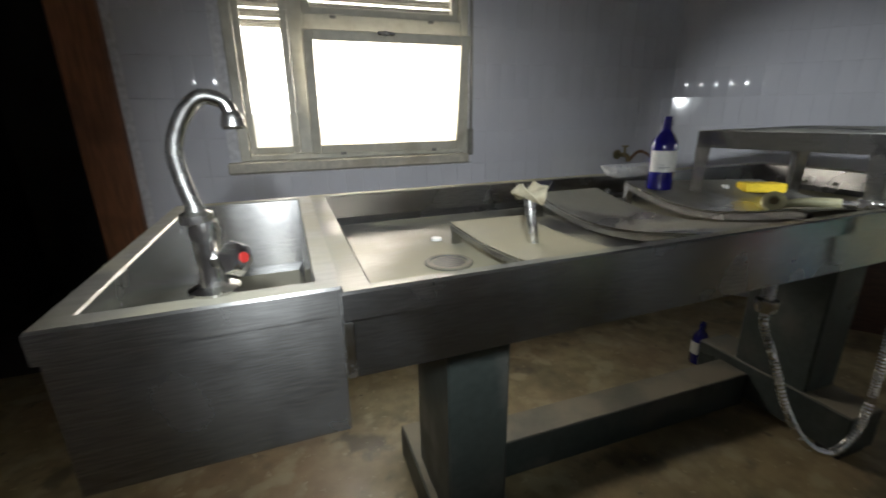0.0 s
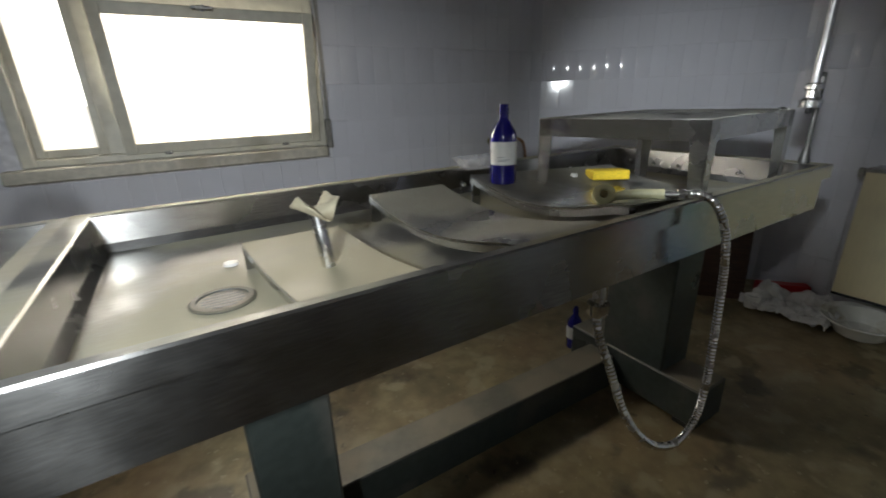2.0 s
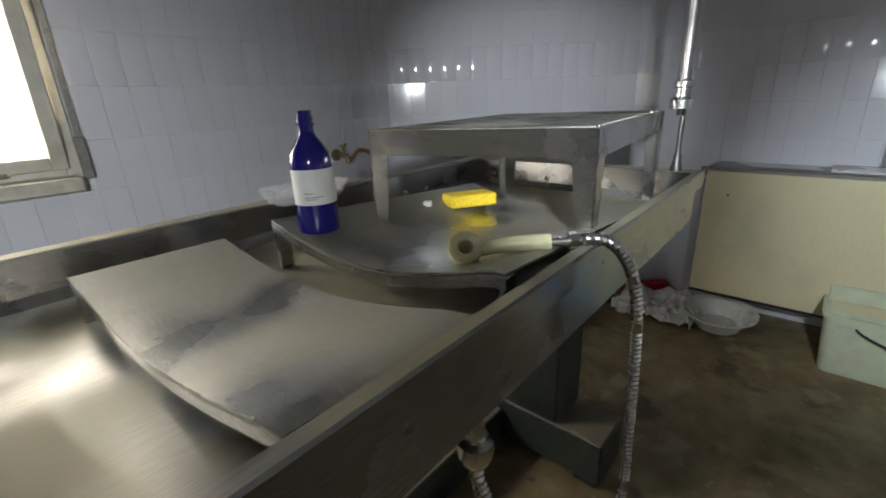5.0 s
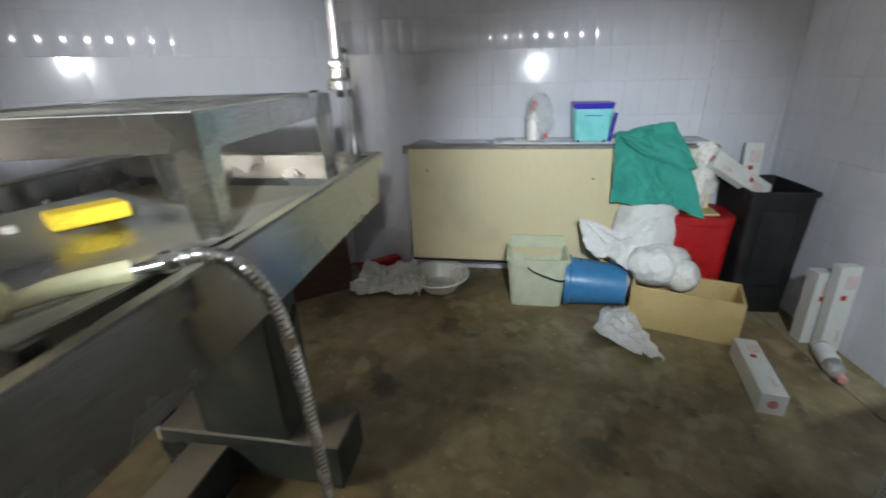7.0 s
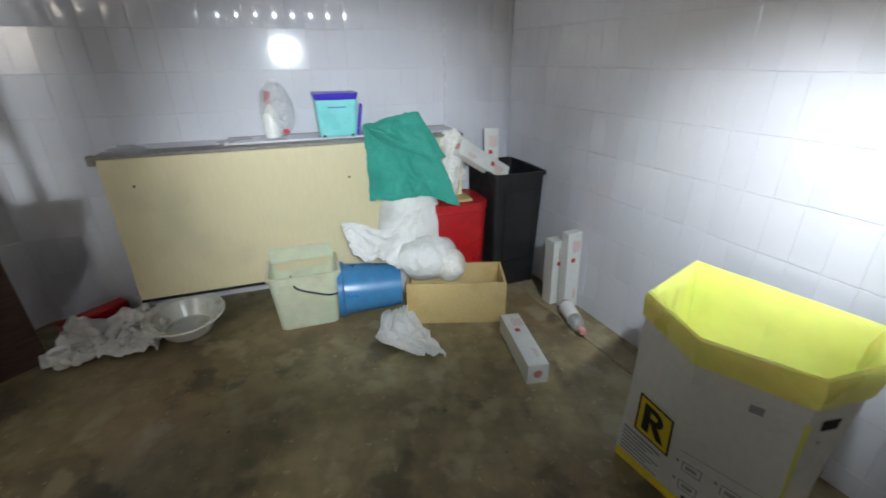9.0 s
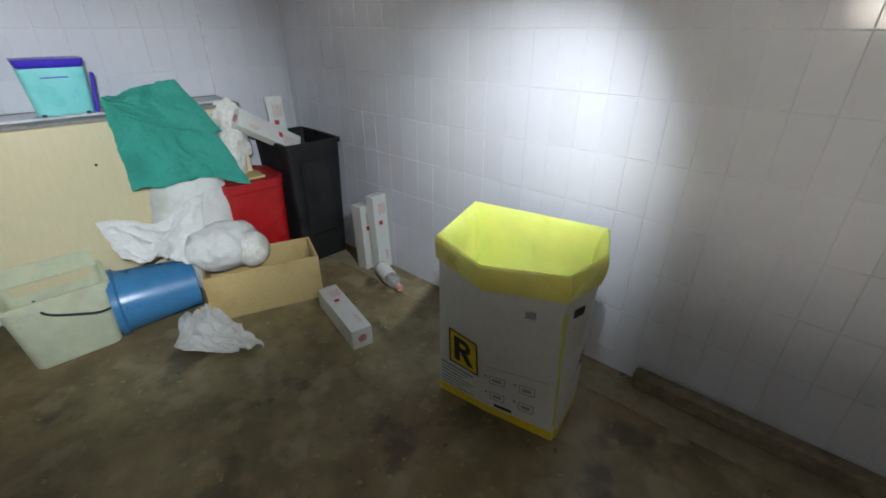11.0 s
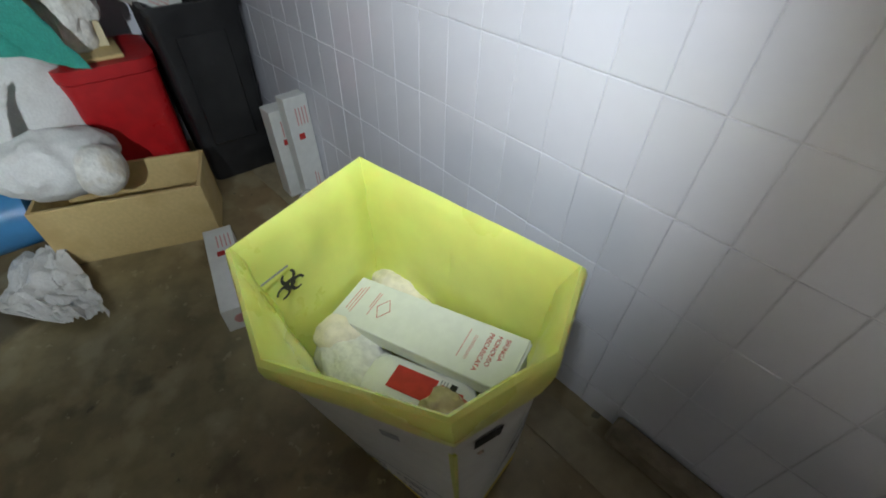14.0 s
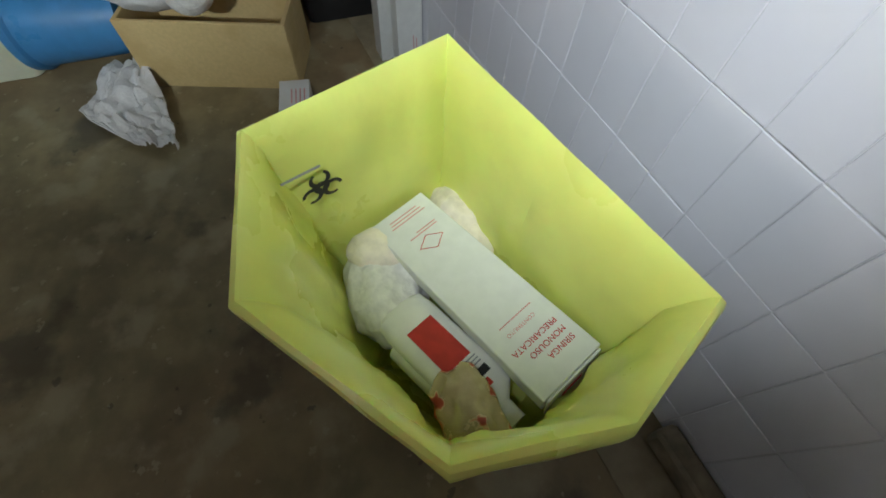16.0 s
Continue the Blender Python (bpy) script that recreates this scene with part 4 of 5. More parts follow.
part("padded_end", lump((2.995, -0.615, 0.278), (0.080, 0.072, 0.078), 0.06, 12, 4, 2.1, None, 0.06), WADDING, roll, "round white padded end")
cloth("white_sheet", lambda u, v: (3.13 - 0.10 * v + 0.02 * math.sin(8 * u + 3 * v) + fold(u, v, 2.0, 0.03), (1 - v) * (-0.14 - 0.38 * u) + v * (-0.17 - 0.25 * u), (1 - v) * (0.50 + 0.02 * u - 0.05 * math.sin(math.pi * u)) + v * (0.375 - 0.09 * u) + fold(u, v, 4.0, 0.03)), WHITECLOTH,
      "crumpled white sheet spilling over the blue tub", (3.1, -0.3, 0.27))


def green(u, v):
    # from the crest at the shelf down over the sack
    y = (1 - v) * (-0.30 - 0.257 * u) + v * (-0.29 - 0.433 * u)
    z = (1 - v) * (0.895 + 0.045 * u) + v * (0.569 - 0.062 * u) + 0.035 * math.sin(math.pi * u) * v
    x = 3.30 - 0.13 * math.sin(1.6 * v) + 0.022 * math.sin(9 * u + 2.5 * v) * v + fold(u, v, 3.0, 0.035)
    return (x, y + fold(u, v, 5.0, 0.012), z + fold(u, v, 7.0, 0.014))


def green_flap(u, v):
    y = (1 - v) * (-0.302 - 0.255 * u) + v * (-0.335 - 0.325 * u)
    z = (1 - v) * (0.902 + 0.048 * u) + v * (0.862 - 0.115 * u) - 0.03 * math.sin(math.pi * u) * v
    return (3.285 - 0.07 * v - 0.05 * u * v + 0.012 * math.sin(11 * u + 3 * v) + fold(u, v, 13.0, 0.02), y, z + fold(u, v, 17.0, 0.012))


drape = thing("green_drape", "crumpled green surgical drape hung over the white sack", "cloth", (3.2, -0.5, 0.55))
part("lower_layer", sheet(green, 48, 48, 0.004), GREENCLOTH, drape)
part("folded_corner", sheet(green_flap, 40, 24, 0.004), GREENCLOTH, drape)
solo("wadding", lump((3.325, -0.735, 0.67), (0.068, 0.075, 0.165), 0.35, 14, 4, 8.0), WADDING, "loose white wadding heaped on the red bin", "wadding", (3.31, -0.75, 0.515))
solo("tray", box(3.22, 3.40, -0.82, -0.68, 0.501, 0.514, 0.003), CHIP, "small yellow-brown board on the red bin's lid", "board", (3.31, -0.75, 0.501))
cloth("white_rag", lambda u, v: (2.655 + 0.36 * (1 - u) + 0.05 * v + fold(u, v, 21.0, 0.02), -0.452 + 0.05 * (1 - u) + 0.24 * v * (0.45 + 0.55 * (1 - abs(2 * u - 1))) - 0.02 + fold(u, v, 23.0, 0.02),
                                 0.022 + 0.12 * max(0, 0.45 - u) * (1 - v) + abs(fold(u, v, 25.0, 0.05))), WHITECLOTH, "torn white rag crumpled on the floor", (2.8, -0.35, 0.0), 36, 30, 0.003)

# enamel basin, towel and red box on the floor by the wall
bas = thing("enamel_basin", "white enamel basin with stained inside, on the floor", "basin", (3.275, 0.60, 0.0))
part("bowl", lathe([(0.085, 0.0), (0.105, 0.004), (0.143, 0.078), (0.168, 0.090), (0.173, 0.088), (0.170, 0.095), (0.141, 0.083), (0.098, 0.012), (0.0, 0.008)], 40, pose(3.275, 0.60, 0.0105, 0, -3.5, 0), True, False), ENAMEL, bas)
cloth("white_towel", lambda u, v: (3.12 + 0.30 * v + fold(u, v, 31.0, 0.05), 0.70 + 0.40 * u + fold(u, v, 33.0, 0.05), 0.022 + 0.02 * math.sin(8 * u) * v + abs(fold(u, v, 35.0, 0.085)) + 0.02 * v), WHITECLOTH,
      "crumpled white towel on the floor by the wall", (3.3, 0.9, 0.0), 44, 44, 0.004)
solo("red_case", box(-0.14, 0.14, -0.035, 0.035, 0.0, 0.075, 0.006, pose(3.49, 1.04, 0.0, 0, 0, -48)), REDP, "dark red flat case on the floor against the wall", "case", (3.49, 1.04, 0.0))
solo("white_pot", lathe([(0.034, 0), (0.036, 0.003), (0.042, 0.075), (0.038, 0.075), (0.033, 0.01)], 20, pose(3.17, 1.06, 0.0)), WHITEP, "small white plastic pot on the floor", "pot", (3.17, 1.06, 0.0))
solo("brown_board", box(-0.02, 0.58, 0.0, 0.022, 0.0, 0.52, 0.003, Matrix(((0.63, 0.77, 0, 2.86), (-0.77, 0.63, 0, 1.575), (0, 0, 1, 0), (0, 0, 0, 1))) @ pose(0, 0, 0.0, -7, 0, 0)), DARKWOOD, "dark brown board leaning under the table's end", "board", (3.03, 1.36, 0))

# ---- waste carton with its yellow bag ----
bin_ = thing("waste_carton", "white medical waste carton lined with a yellow bag, half full", "waste bin", (1.85, -0.97, 0.0))
TOP = [(1.981, -0.783), (1.805, -0.754), (1.636, -0.881), (1.618, -1.020), (1.678, -1.129), (2.075, -1.032)]
LOW = [(2.040, -0.842), (1.860, -0.876), (1.645, -0.934), (1.640, -0.955), (1.676, -1.125), (2.060, -1.030)]
RIMZ = [0.640, 0.626, 0.616, 0.626, 0.646, 0.640]


def around(k, z_of, grow=0.0, sub=1):
    """The carton's outline: k = 0 at the foot, 1 at the rim."""
    c = Vector((1.853, -0.972))
    ring = []
    for (a, b, z) in zip(LOW, TOP, RIMZ):
        p = Vector(a).lerp(Vector(b), k)
        d = p - c
        ring.append(Vector((*(c + d * (1 + grow / d.length)), z_of(z))))
    out = []
    for a, b in zip(ring, ring[1:] + ring[:1]):
        for i in range(sub):
            out.append(a.lerp(b, i / sub))
    return out


levels = [around(k / 12, lambda z, k=k: z * k / 12, 0.0, 6) for k in range(12)]
part("carton", rings([around(0, lambda z: 0.0, -0.006, 6)] + levels + [around(0.94, lambda z: z * 0.94, -0.001, 6), around(0.94, lambda z: z * 0.94, -0.004, 6), around(0.5, lambda z: z * 0.5, -0.004, 6), around(0.05, lambda z: z * 0.05, -0.005, 6)]), CARTON_B, bin_)
part("foot_band", rings([around(0, lambda z: 0.001, 0.0010, 6), around(0.065, lambda z: z * 0.065, 0.0012, 6), around(0.0651, lambda z: z * 0.0651, 0.0002, 6)], cap0=False, cap1=False), YELLOWINK, bin_, "yellow printed foot band", smooth=False)


def radial(p):
    return Vector((1.853 - p.x, -0.972 - p.y, 0)).normalized()


def bagring(k, dz, grow, sub=9, crumple=0.0, seed=0.0):
    """One ring of the liner, with wandering folds that run down it."""
    ring = around(k, lambda z: z + dz, grow, sub)
    out = []
    for p in ring:
        a = math.atan2(p.y + 0.972, p.x - 1.853) + 0.25 * noise.noise(Vector((p.x * 6, p.y * 6, p.z * 9)))
        crease = 0.5 - abs(noise.noise(Vector((3.2 * math.cos(a), 3.2 * math.sin(a), p.z * 2.5)))) * 1.6 + 0.5 * (0.4 - abs(noise.noise(Vector((8 * math.cos(a), 8 * math.sin(a), p.z * 5)))))
        jit = Vector((noise.noise(p * 17 + Vector((seed, 0, 0))), noise.noise(p * 17 + Vector((0, seed, 5))), 0.6 * noise.noise(p * 13 + Vector((9, 0, seed)))))
        out.append(p + jit * crumple * 0.7 + radial(p) * (crease * crumple * 1.5 if crumple > 0.004 else 0.0))
    return out


bag = rings([bagring(0.86, -0.075, 0.007, 20, 0.003, 1), bagring(0.90, -0.052, 0.010, 20, 0.003, 2), bagring(0.94, -0.035, 0.012, 20, 0.003, 2.4), bagring(0.98, -0.012, 0.010, 20, 0.003, 3), bagring(1.0, -0.001, 0.006, 20, 0.002, 4), bagring(1.0, 0.003, 0.0, 20, 0.002, 5),
             bagring(1.0, -0.004, -0.006, 20, 0.002, 6), bagring(0.97, -0.025, -0.013, 20, 0.004, 6.5), bagring(0.92, -0.05, -0.017, 20, 0.0055, 7), bagring(0.87, -0.085, -0.019, 20, 0.007, 7.5), bagring(0.81, -0.12, -0.020, 20, 0.007, 8), bagring(0.74, -0.16, -0.021, 20, 0.007, 8.5),
             bagring(0.68, -0.20, -0.022, 20, 0.007, 9), bagring(0.6, -0.27, -0.020, 20, 0.008, 10), bagring(0.5, -0.33, -0.05, 20, 0.010, 11)], True, False, True)
part("bag", bag, BAG, bin_, "crumpled yellow plastic liner folded over the rim")
part("side_strip", rings([[Vector(LOW[2]).lerp(Vector(TOP[2]), k).to_3d() + Vector((dx, dy, 0.578 * k)) for dx, dy in ((-0.004, -0.003), (0.012, 0.002), (0.013, -0.001), (-0.004, -0.008))] for k in (0.0, 0.45, 0.86)]), BAG, bin_)



def side_point(i, x, z, lift):
    """The point x metres along the carton's side i and z metres up it."""
    j = (i + 1) % 6
    long = (Vector(LOW[j]) - Vector(LOW[i])).length
    def at(q, h):
        a = Vector(LOW[i]).lerp(Vector(TOP[i]), h / RIMZ[i]).to_3d()
        b = Vector(LOW[j]).lerp(Vector(TOP[j]), h / RIMZ[j]).to_3d()
        return a.lerp(b, q) + Vector((0, 0, h))
    q = x / long
    p = at(q, z)
    right, up = at(q + 0.02, z) - p, at(q, z + 0.02) - p
    return p + right.cross(up).normalized() * lift, right, up


def wrapped(i, x0, z0, bm, lift):
    """Bends flat print onto the carton's side i."""
    for v in bm.verts:
        v.co = side_point(i, x0 + v.co.x, z0 + v.co.y, lift + v.co.z)[0]
    return bm


def decal(name, i, x0, z0, specs, mat, parent, label="", lift=0.0030):
    bm = bmesh.new()
    for x, y, w, h in specs:
        n = max(1, int(w / 0.02))
        for k in range(n):
            add(bm, box(x + w * k / n, x + w * (k + 1) / n, y, y + h, 0, 0.0004))
    bmesh.ops.subdivide_edges(bm, edges=bm.edges[:], cuts=1, use_grid_fill=True)
    return part(name, wrapped(i, x0, z0, bm, lift), mat, parent, label, smooth=False)


def on_side(i, x, z, lift=0.0015):
    p, right, up = side_point(i, x, z, lift)
    return face_frame(p, right, up)


sgn = decal("sign_square", 0, 0.046, 0.178, [(0, 0, 0.118, 0.148)], YELLOWINK, bin_, "yellow square with a black letter R")
glyph = box(0.022, 0.046, 0.022, 0.128, 0, 0.0004)
arcs = [[(0.060 + r * math.cos(radians(a)), 0.098 + r * math.sin(radians(a)), 0.0004) for a in range(-90, 91, 15)] for r in (0.010, 0.030)]
add(glyph, rings([[(0.046, 0.088, 0.0004)] + arcs[0] + [(0.046, 0.108, 0.0004)], [(0.046, 0.068, 0.0004)] + arcs[1] + [(0.046, 0.128, 0.0004)]], False, False, False))
add(glyph, rings([[(0.048, 0.070, 0.0004), (0.074, 0.022, 0.0004)], [(0.072, 0.075, 0.0004), (0.100, 0.022, 0.0004)]], False, False, False))
letter = part("letter", glyph, BLACKINK, None, "", False)
for v in letter.data.vertices:
    v.co = side_point(0, 0.046 + v.co.x, 0.178 + v.co.y, 0.0040 + v.co.z)[0] - base_of(bin_)
letter.parent = sgn
decal("sign_border", 0, 0.046, 0.178, [(0, 0, 0.118, 0.006), (0, 0.142, 0.118, 0.006), (0, 0, 0.006, 0.148), (0.112, 0, 0.006, 0.148)], BLACKINK, bin_, "", 0.0038)
for j in range(7):
    decal("small_print", 0, 0.012, 0.150 - 0.016 * j, [(0, 0, 0.13 - 0.02 * (j % 3), 0.006 if j else 0.009)], GREYINK, bin_)
for cx, cy in ((0.02, 0.17), (0.115, 0.17), (0.02, 0.09), (0.115, 0.09)):
    for spec in ((cx, cy, 0.05, 0.003), (cx, cy + 0.035, 0.05, 0.003), (cx, cy, 0.003, 0.038), (cx + 0.047, cy, 0.003, 0.038), (cx + 0.01, cy + 0.012, 0.028, 0.014), (cx - 0.016, cy + 0.026, 0.008, 0.010)):
        decal("diagram_line", 1, 0.0, 0.0, [spec], GREYINK, bin_)
decal("print_bar", 1, 0.035, 0.055, [(0.0, 0.0, 0.06, 0.014)], BLACKINK, bin_)
decal("panel_line", 1, 0.01, 0.245, [(0.0, 0.0, 0.19, 0.0015)], GREYINK, bin_)
decal("paper_tab", 1, 0.12, 0.475, [(0.0, 0.0, 0.028, 0.022)], GREYINK, bin_, "grey paper tab")
decal("staple", 2, 0.006, 0.475, [(0.0, 0.0, 0.008, 0.028)], BLACKINK, bin_)
# the side is uncut; a flat black patch gives the hand hole's inner dark
decal("hand_hole", 3, 0.11, 0.46, [(0.0, 0.0, 0.022, 0.045)], BLACKINK, bin_, "black patch painted for the dark of a hand hole")


def biohazard(m, r):
    """Three open rings round a centre, as printed on the liner."""
    bm = bmesh.new()
    for k in range(3):
        a = radians(90 + 120 * k)
        c = pose(0.52 * r * math.cos(a), 0.52 * r * math.sin(a), 0, 0, 0, math.degrees(a))
        arc = [radians(32 + 296 * i / 20) for i in range(21)]
        add(bm, rings([[(q * r * (0.48 if o else 0.29 + 0.06 * math.cos(t)) * math.cos(t), q * r * (0.48 if o else 0.29 + 0.06 * math.cos(t)) * math.sin(t), 0.0006) for t in arc] for o, q in ((0, 1), (1, 1))], closed=False), c)
    add(bm, lathe([(r * 0.30, 0.0006), (r * 0.36, 0.0006)], 24, None, False, False))
    bmesh.ops.transform(bm, matrix=m, verts=bm.verts)
    return bm


decal("hazard_frame", 3, 0.03, 0.20, [(0, 0, 0.11, 0.003), (0, 0.11, 0.11, 0.003), (0, 0, 0.003, 0.11), (0.107, 0, 0.003, 0.11)], GREYINK, bin_)
part("biohazard_mark", biohazard(on_side(3, 0.03, 0.20, 0.003) @ pose(0.055, 0.055, 0), 0.045), BLACKINK, bin_, "black biohazard sign")
mark, mright, mup = side_point(5, 0.158, 0.535, -0.026)
part("biohazard_mark", biohazard(face_frame(mark, -mright, mup), 0.030), BLACKINK, bin_, "dark biohazard sign printed on the liner")
part("liner_print", bars(face_frame(mark, -mright, mup), [(-0.045, 0.036, 0.05, 0.004)]), GREYINK, bin_)

# contents of the bag
solo("wadding", lump((1.958, -0.898, 0.362), (0.048, 0.058, 0.056), 0.20, 13, 4, 4.4, None, 0.15), PINKWAD, "soiled cream wadding in the yellow bag", "wadding", (1.945, -0.89, 0.30))
solo("wadding", lump((1.898, -0.890, 0.352), (0.088, 0.058, 0.058), 0.20, 15, 4, 6.4, None, 0.12), WADDING, "damp white wadding in the yellow bag", "wadding", (1.89, -0.905, 0.29))
solo("wadding", lump((1.968, -1.040, 0.362), (0.085, 0.055, 0.062), 0.22, 15, 4, 9.4, None, 0.15), PINKWAD, "cream wadding under the syringe carton in the bag", "wadding", (1.97, -1.03, 0.30))
bx = thing("syringe_carton", "long white carton for prefilled syringes, thrown in the yellow bag", "carton", (1.85, -1.04, 0.33), group="syringe cartons")
bu = Vector((-0.315, -0.123, 0.052)).normalized()
br = Vector((-0.061, 0.083, -0.006))
LB, WB, HB = 0.345, 0.100, 0.036
mbx = face_frame((2.022, -0.982, 0.419), br - bu * br.dot(bu), bu)
part("carton", box(0, WB, 0, LB, -HB, 0, 0.0015, mbx), CARTON, bx)
part("flap", box(0.004, WB - 0.004, LB + 0.0005, LB + 0.004, -0.06, -0.002, 0.001, mbx), CARTON, bx, "open end flap")
for i, line in enumerate(("SIRINGA", "MONOUSO", "PRECARICATA")):
    words("lettering", line, 0.0112, REDINK, bx, mbx @ pose(0.014, LB - 0.034 - 0.0145 * i, 0.0003))
words("lettering", "CONTENUTO", 0.0075, PINKINK, bx, mbx @ pose(0.027, LB - 0.084, 0.0003))
bars_each("print", mbx, [(0.020, LB - 0.096, 0.055, 0.0015), (0.02, 0.062, 0.05, 0.0018), (0.02, 0.057, 0.035, 0.0018), (0.016, 0.028, 0.062, 0.0018), (0.020, 0.022, 0.055, 0.0018), (0.024, 0.016, 0.05, 0.0018)], PINKINK, bx)
lz = [(0.048 + 0.022 * a, 0.085 + 0.015 * b) for a, b in ((-1, 0), (0, -1), (1, 0), (0, 1))]
part("maker_mark", rings([[tuple(mbx @ Vector((0.048 + (x - 0.048) * k, 0.085 + (y - 0.085) * k, 0.0006))) for x, y in lz] for k in (1.0, 0.9)], True, False, False), REDINK, bx, "red lozenge mark")
part("end_mark", bars(mbx @ face_frame((0, LB + 0.0045, 0), (-1, 0, 0), (0, 0, 1)), [(-0.07, -0.04, 0.035, 0.015)]), REDINK, bx)

fb = thing("lotion_bottle", "flat white plastic bottle with red print in the yellow bag", "bottle", (1.78, -0.98, 0.32))
ba = Vector((-0.205, -0.094, 0.030)).normalized()
bw = Vector((-0.38, 0.92, 0.0))
mfb = face_frame((1.852, -0.896, 0.388), bw - ba * bw.dot(ba), ba)


def flat_ring(s, y, n=20):
    return [tuple(mfb @ Vector((s * 0.041 * math.copysign(abs(math.cos(t)) ** 0.6, math.cos(t)), y, 0.021 * s * math.copysign(abs(math.sin(t)) ** 0.7, math.sin(t))))) for t in [2 * math.pi * i / n for i in range(n)]]


part("flask", rings([flat_ring(0.75, 0.0), flat_ring(0.95, 0.006), flat_ring(1.0, 0.03), flat_ring(1.0, 0.15), flat_ring(0.9, 0.175), flat_ring(0.45, 0.19), flat_ring(0.42, 0.215)]), WHITEP, fb)
lf = mfb @ pose(0, 0, 0.0212)
part("red_panel", bars(lf, [(-0.021, 0.045, 0.042, 0.075)]), REDINK, fb, "red printed panel")
bars_each("print", lf, [(-0.024, 0.124 + 0.005 * i, 0.046 - 0.008 * (i % 2), 0.0018) for i in range(3)], GREYINK, fb)
bars_each("brand_bar", lf, [(-0.024, 0.141, 0.036, 0.011)], BLACKINK, fb)
bars_each("brand_bar", lf, [(-0.014, 0.156, 0.028, 0.010), (0.018, 0.142, 0.012, 0.012)], REDINK, fb)
solo("crumpled_wrapper", lump((1.690, -0.935, 0.442), (0.056, 0.036, 0.022), 0.5, 24, 4, 2.2, pose(0, 0, 0, 0, 0, 20)), material("clear_red_wrapper", (0.62, 0.50, 0.36), 0.22, vary=0.1, grain=60, stain=(0.50, 0.07, 0.05), stain_size=38, stain_at=(0.55, 0.6), bump=0.3, trans=0.3), "crumpled clear wrapper with red print", "wrapper", (1.69, -0.935, 0.42))
solo("white_tube", tube([(1.805, -0.885, 0.372), (1.735, -0.918, 0.390)], 0.020, 16), WHITEP, "short white plastic tube in the yellow bag", "tube", (1.81, -0.89, 0.29))
solo("dark_cap", box(-0.02, 0.02, -0.015, 0.015, 0, 0.03, 0.006, pose(1.853, -1.098, 0.34, 10, 10, 30)), DARK, "black plastic cap in the yellow bag", "cap", (1.885, -1.085, 0.33))

# ---- kerb, corner pilaster and tiles ----
kb = Vector((1, 0.1, 0)).normalized()
mk = face_frame((-1.9, south(-1.9), 0), kb, (0, 0, 1))
solo("cement_strip", box(0, 5.3, 0.0, 0.004, -0.16, -0.056, 0.001, mk), CEMENT, "pale cement strip on the floor along the wall", "floor strip", (-0.3, south(-0.3), 0), kind="structure")
solo("kerb", box(0, 3.50, 0, 0.065, -0.055, -0.004, 0.008, mk), GREYKERB, "rough cement kerb along the foot of the tiled wall", "kerb", (-0.3, south(-0.3), 0), kind="structure")

TW, TH, JOINT = 0.0885, 0.1752, 0.0014


def tile_mesh(w, h, d=0.0016, e=0.0014, soft=False):
    """One glazed tile: flat face with a softly rounded edge."""
    bm = bmesh.new()
    lo = [bm.verts.new(p) for p in ((0, 0, 0), (w, 0, 0), (w, h, 0), (0, h, 0))]
    mid = [bm.verts.new(p) for p in ((0.0006, 0.0006, -d * 0.6), (w - 0.0006, 0.0006, -d * 0.6), (w - 0.0006, h - 0.0006, -d * 0.6), (0.0006, h - 0.0006, -d * 0.6))]
    hi = [bm.verts.new(p) for p in ((e, e, -d), (w - e, e, -d), (w - e, h - e, -d), (e, h - e, -d))]
    for a, b in ((lo, mid), (mid, hi)):
        for i in range(4):
            j = (i + 1) % 4
            bm.faces.new((a[j], a[i], b[i], b[j]))
    bm.faces.new(hi[::-1])
    bm.normal_update()
    for f in bm.faces:
        f.smooth = soft
    return bm


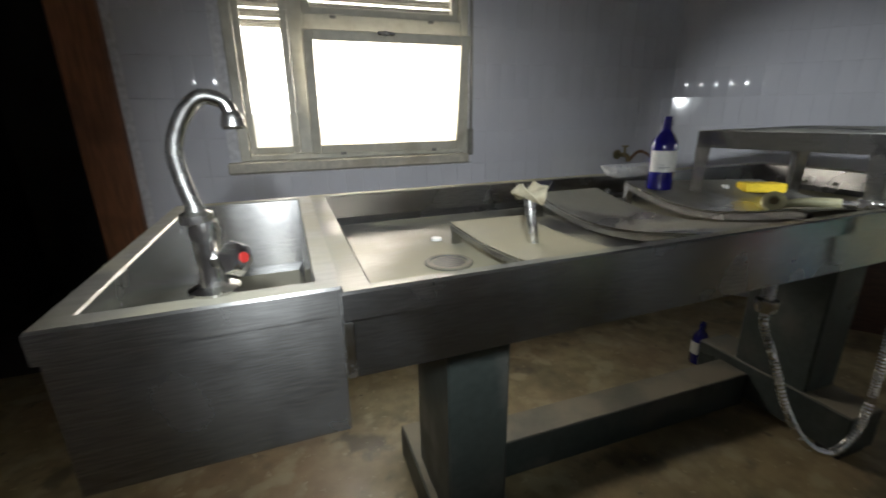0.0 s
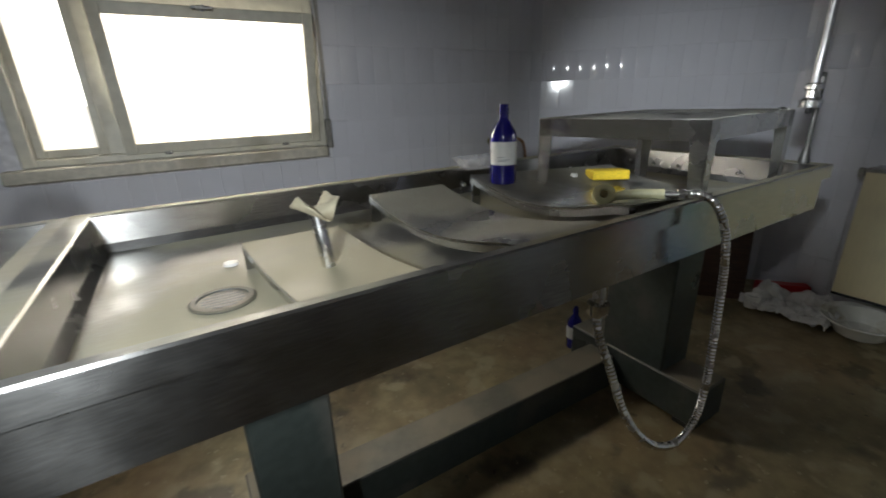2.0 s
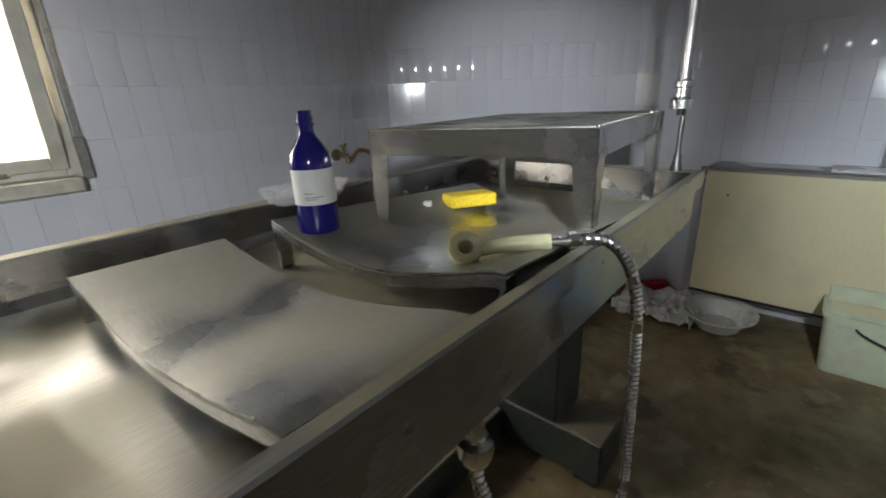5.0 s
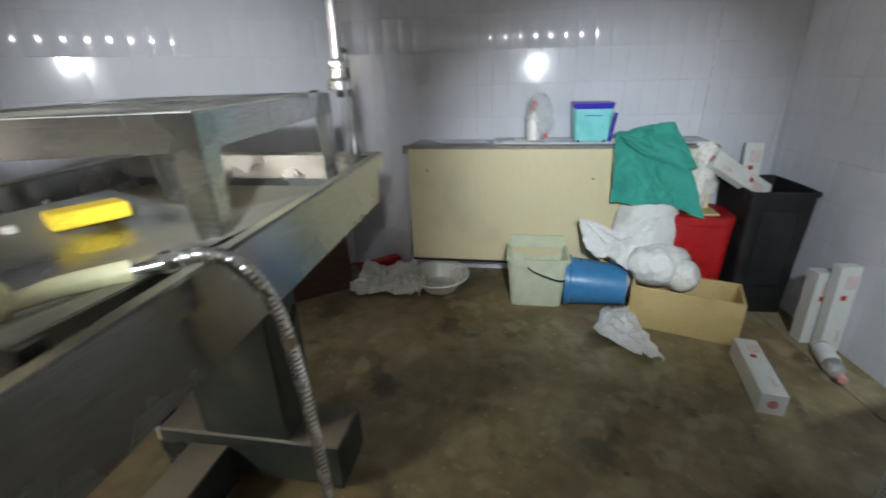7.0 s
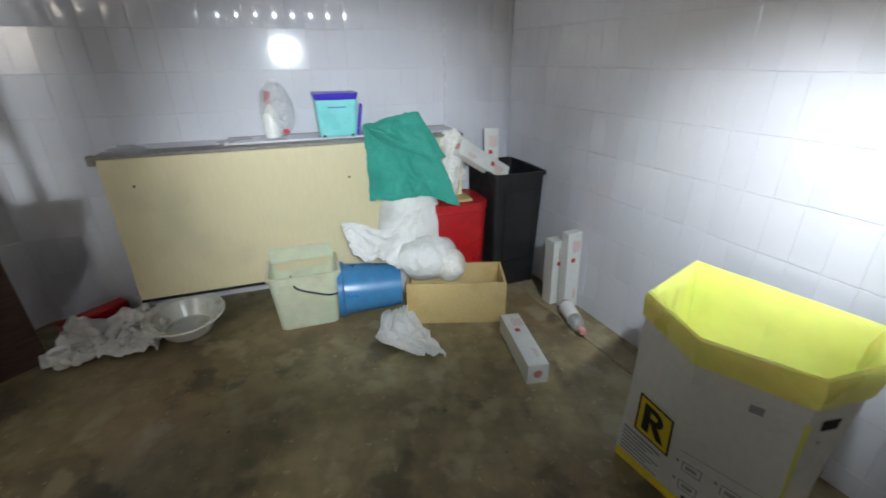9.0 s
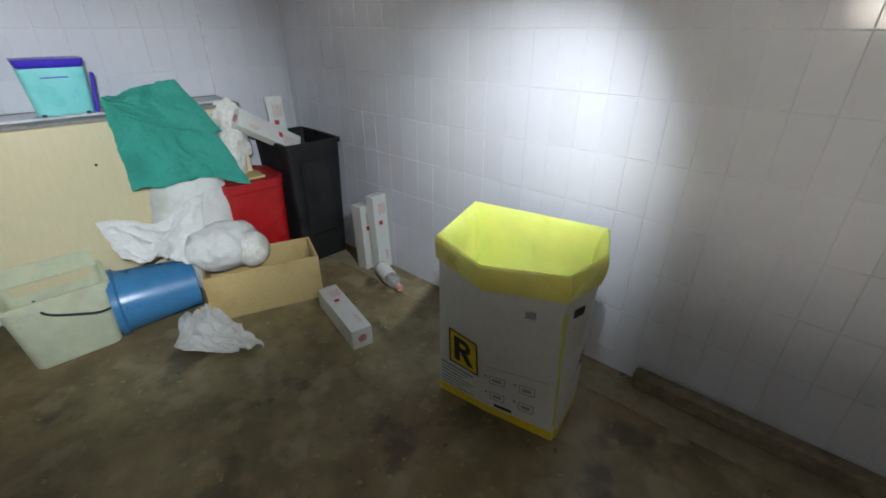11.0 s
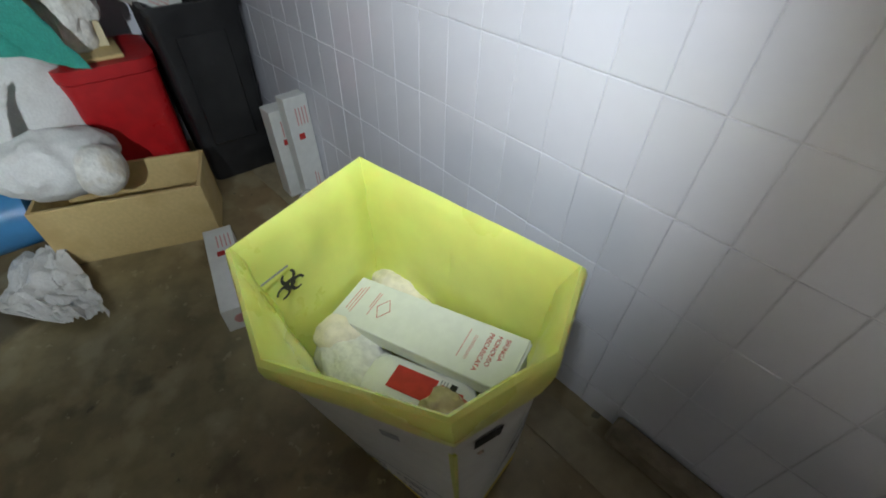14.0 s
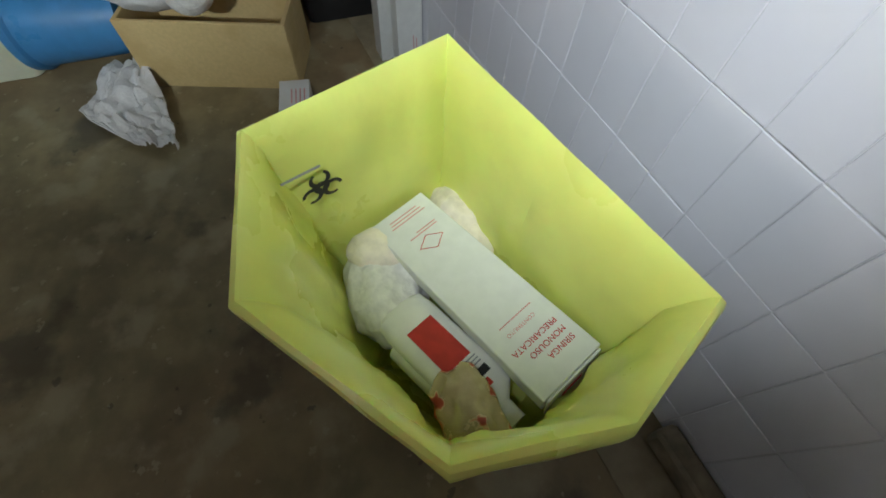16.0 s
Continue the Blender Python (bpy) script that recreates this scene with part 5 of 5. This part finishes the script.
def tiling(key, openings=(), near=None, first=0.0, start=0.004, beads=True):
    wall, m, long = WALLS[key]
    low = wall.location
    rest_v, rest_f = [], []
    kinds = []
    for soft in (False, True):
        proto = tile_mesh(TW - 0.0007, TH - JOINT, 0.0016 if not soft else 0.0022, 0.0014 if not soft else 0.0030, soft)
        proto.verts.index_update()
        pm = bpy.data.meshes.new("tile")
        proto.to_mesh(pm)
        pm.materials.append(TILE_NEAR)
        kinds.append(([v.co.copy() for v in proto.verts], [[v.index for v in f.verts] for f in proto.faces], pm))
        proto.free()
    smooth_flags = []
    rnd = random.Random(len(key))
    rows = [(0.0008, (first - 0.0008) / TH)]
    while first + TH * len(rows) < HIGH:
        rows.append((first + TH * (len(rows) - 1), 1.0))
    for z, tall in rows:
        s = start
        soft = beads and abs(z + TH - 1.48) < 0.06
        pv, pf, pm = kinds[soft]
        spots = [(0.002, (start - 0.002) / TW)] if start > 0.012 else []
        while s < long - 0.008:
            spots.append((s, min(1.0, (long - 0.002 - s) / TW)))
            s += TW
        for s, wide in spots:
            cs, cz = s + TW * wide / 2, z + TH * tall / 2
            if any(o[0] - 0.02 < cs < o[1] + 0.02 and o[2] - 0.03 < cz < o[3] + 0.03 for o in openings):
                continue
            tilt = Euler((rnd.gauss(0, 0.0035), rnd.gauss(0, 0.0035), 0)).to_matrix().to_4x4()
            t = m @ Matrix.Translation((s, z, -0.0008 + rnd.uniform(-0.0006, 0.0003))) @ tilt @ Matrix.Diagonal((wide, tall, 1, 1))
            if near and near[0] < cs < near[1] and near[2] < cz < near[3]:
                ob = new("tile", pm)
                ob.parent = wall
                ob.matrix_local = Matrix.Translation(-low) @ t
            else:
                b = len(rest_v)
                rest_v += [tuple((t @ v) - low) for v in pv]
                rest_f += [[b + i for i in f] for f in pf]
                smooth_flags += [soft] * len(pf)
    if not rest_v:
        return
    me = bpy.data.meshes.new("tiles")
    me.from_pydata(rest_v, [], rest_f)
    me.polygons.foreach_set("use_smooth", smooth_flags)
    me.materials.append(TILE)
    ob = new("tiles", me)
    ob.parent = wall
    tagged(ob, kind="stuff")


tiling("north", [(NL - WIN[1], NL - WIN[0], 0.95, WIN[3]), (NL - DOOR[1], NL - DOOR[0] + 0.02, 0.0, 2.19)], (0.0, 1.45, 0.75, 2.1), 0.079)
tiling("diagonal", (), (0.0, 2.0, 0.0, 3.0), 0.079)
tiling("east", (), (0.0, 3.0, 0.0, 1.9), 0.079)
east_m = WALLS["east"][1]
s0 = min((east_m.inverted() @ Vector((XE, yy, 0))).x for yy in (-0.795, south(XE)))
pil = solo("wall_pilaster", box(XE - 0.020, XE - 0.004, south(XE) + 0.002, -0.795, 0.0, HIGH, 0.002), GROUT, "shallow white-tiled pilaster in the corner", "pilaster", (XE, -0.98, 0), kind="structure")
WALLS["pilaster"] = (pil, Matrix.Translation((-0.0205, 0, 0)) @ east_m @ Matrix.Translation((s0, 0, 0)), -0.795 - south(XE))
tiling("pilaster", (), (0.0, 3.0, 0.0, 3.0), 0.079, 0.030)
tiling("west", (), None, 0.079)
tiling("south", (), (2.75, 4.75, 0.0, 1.4), 0.082, 0.055, False)
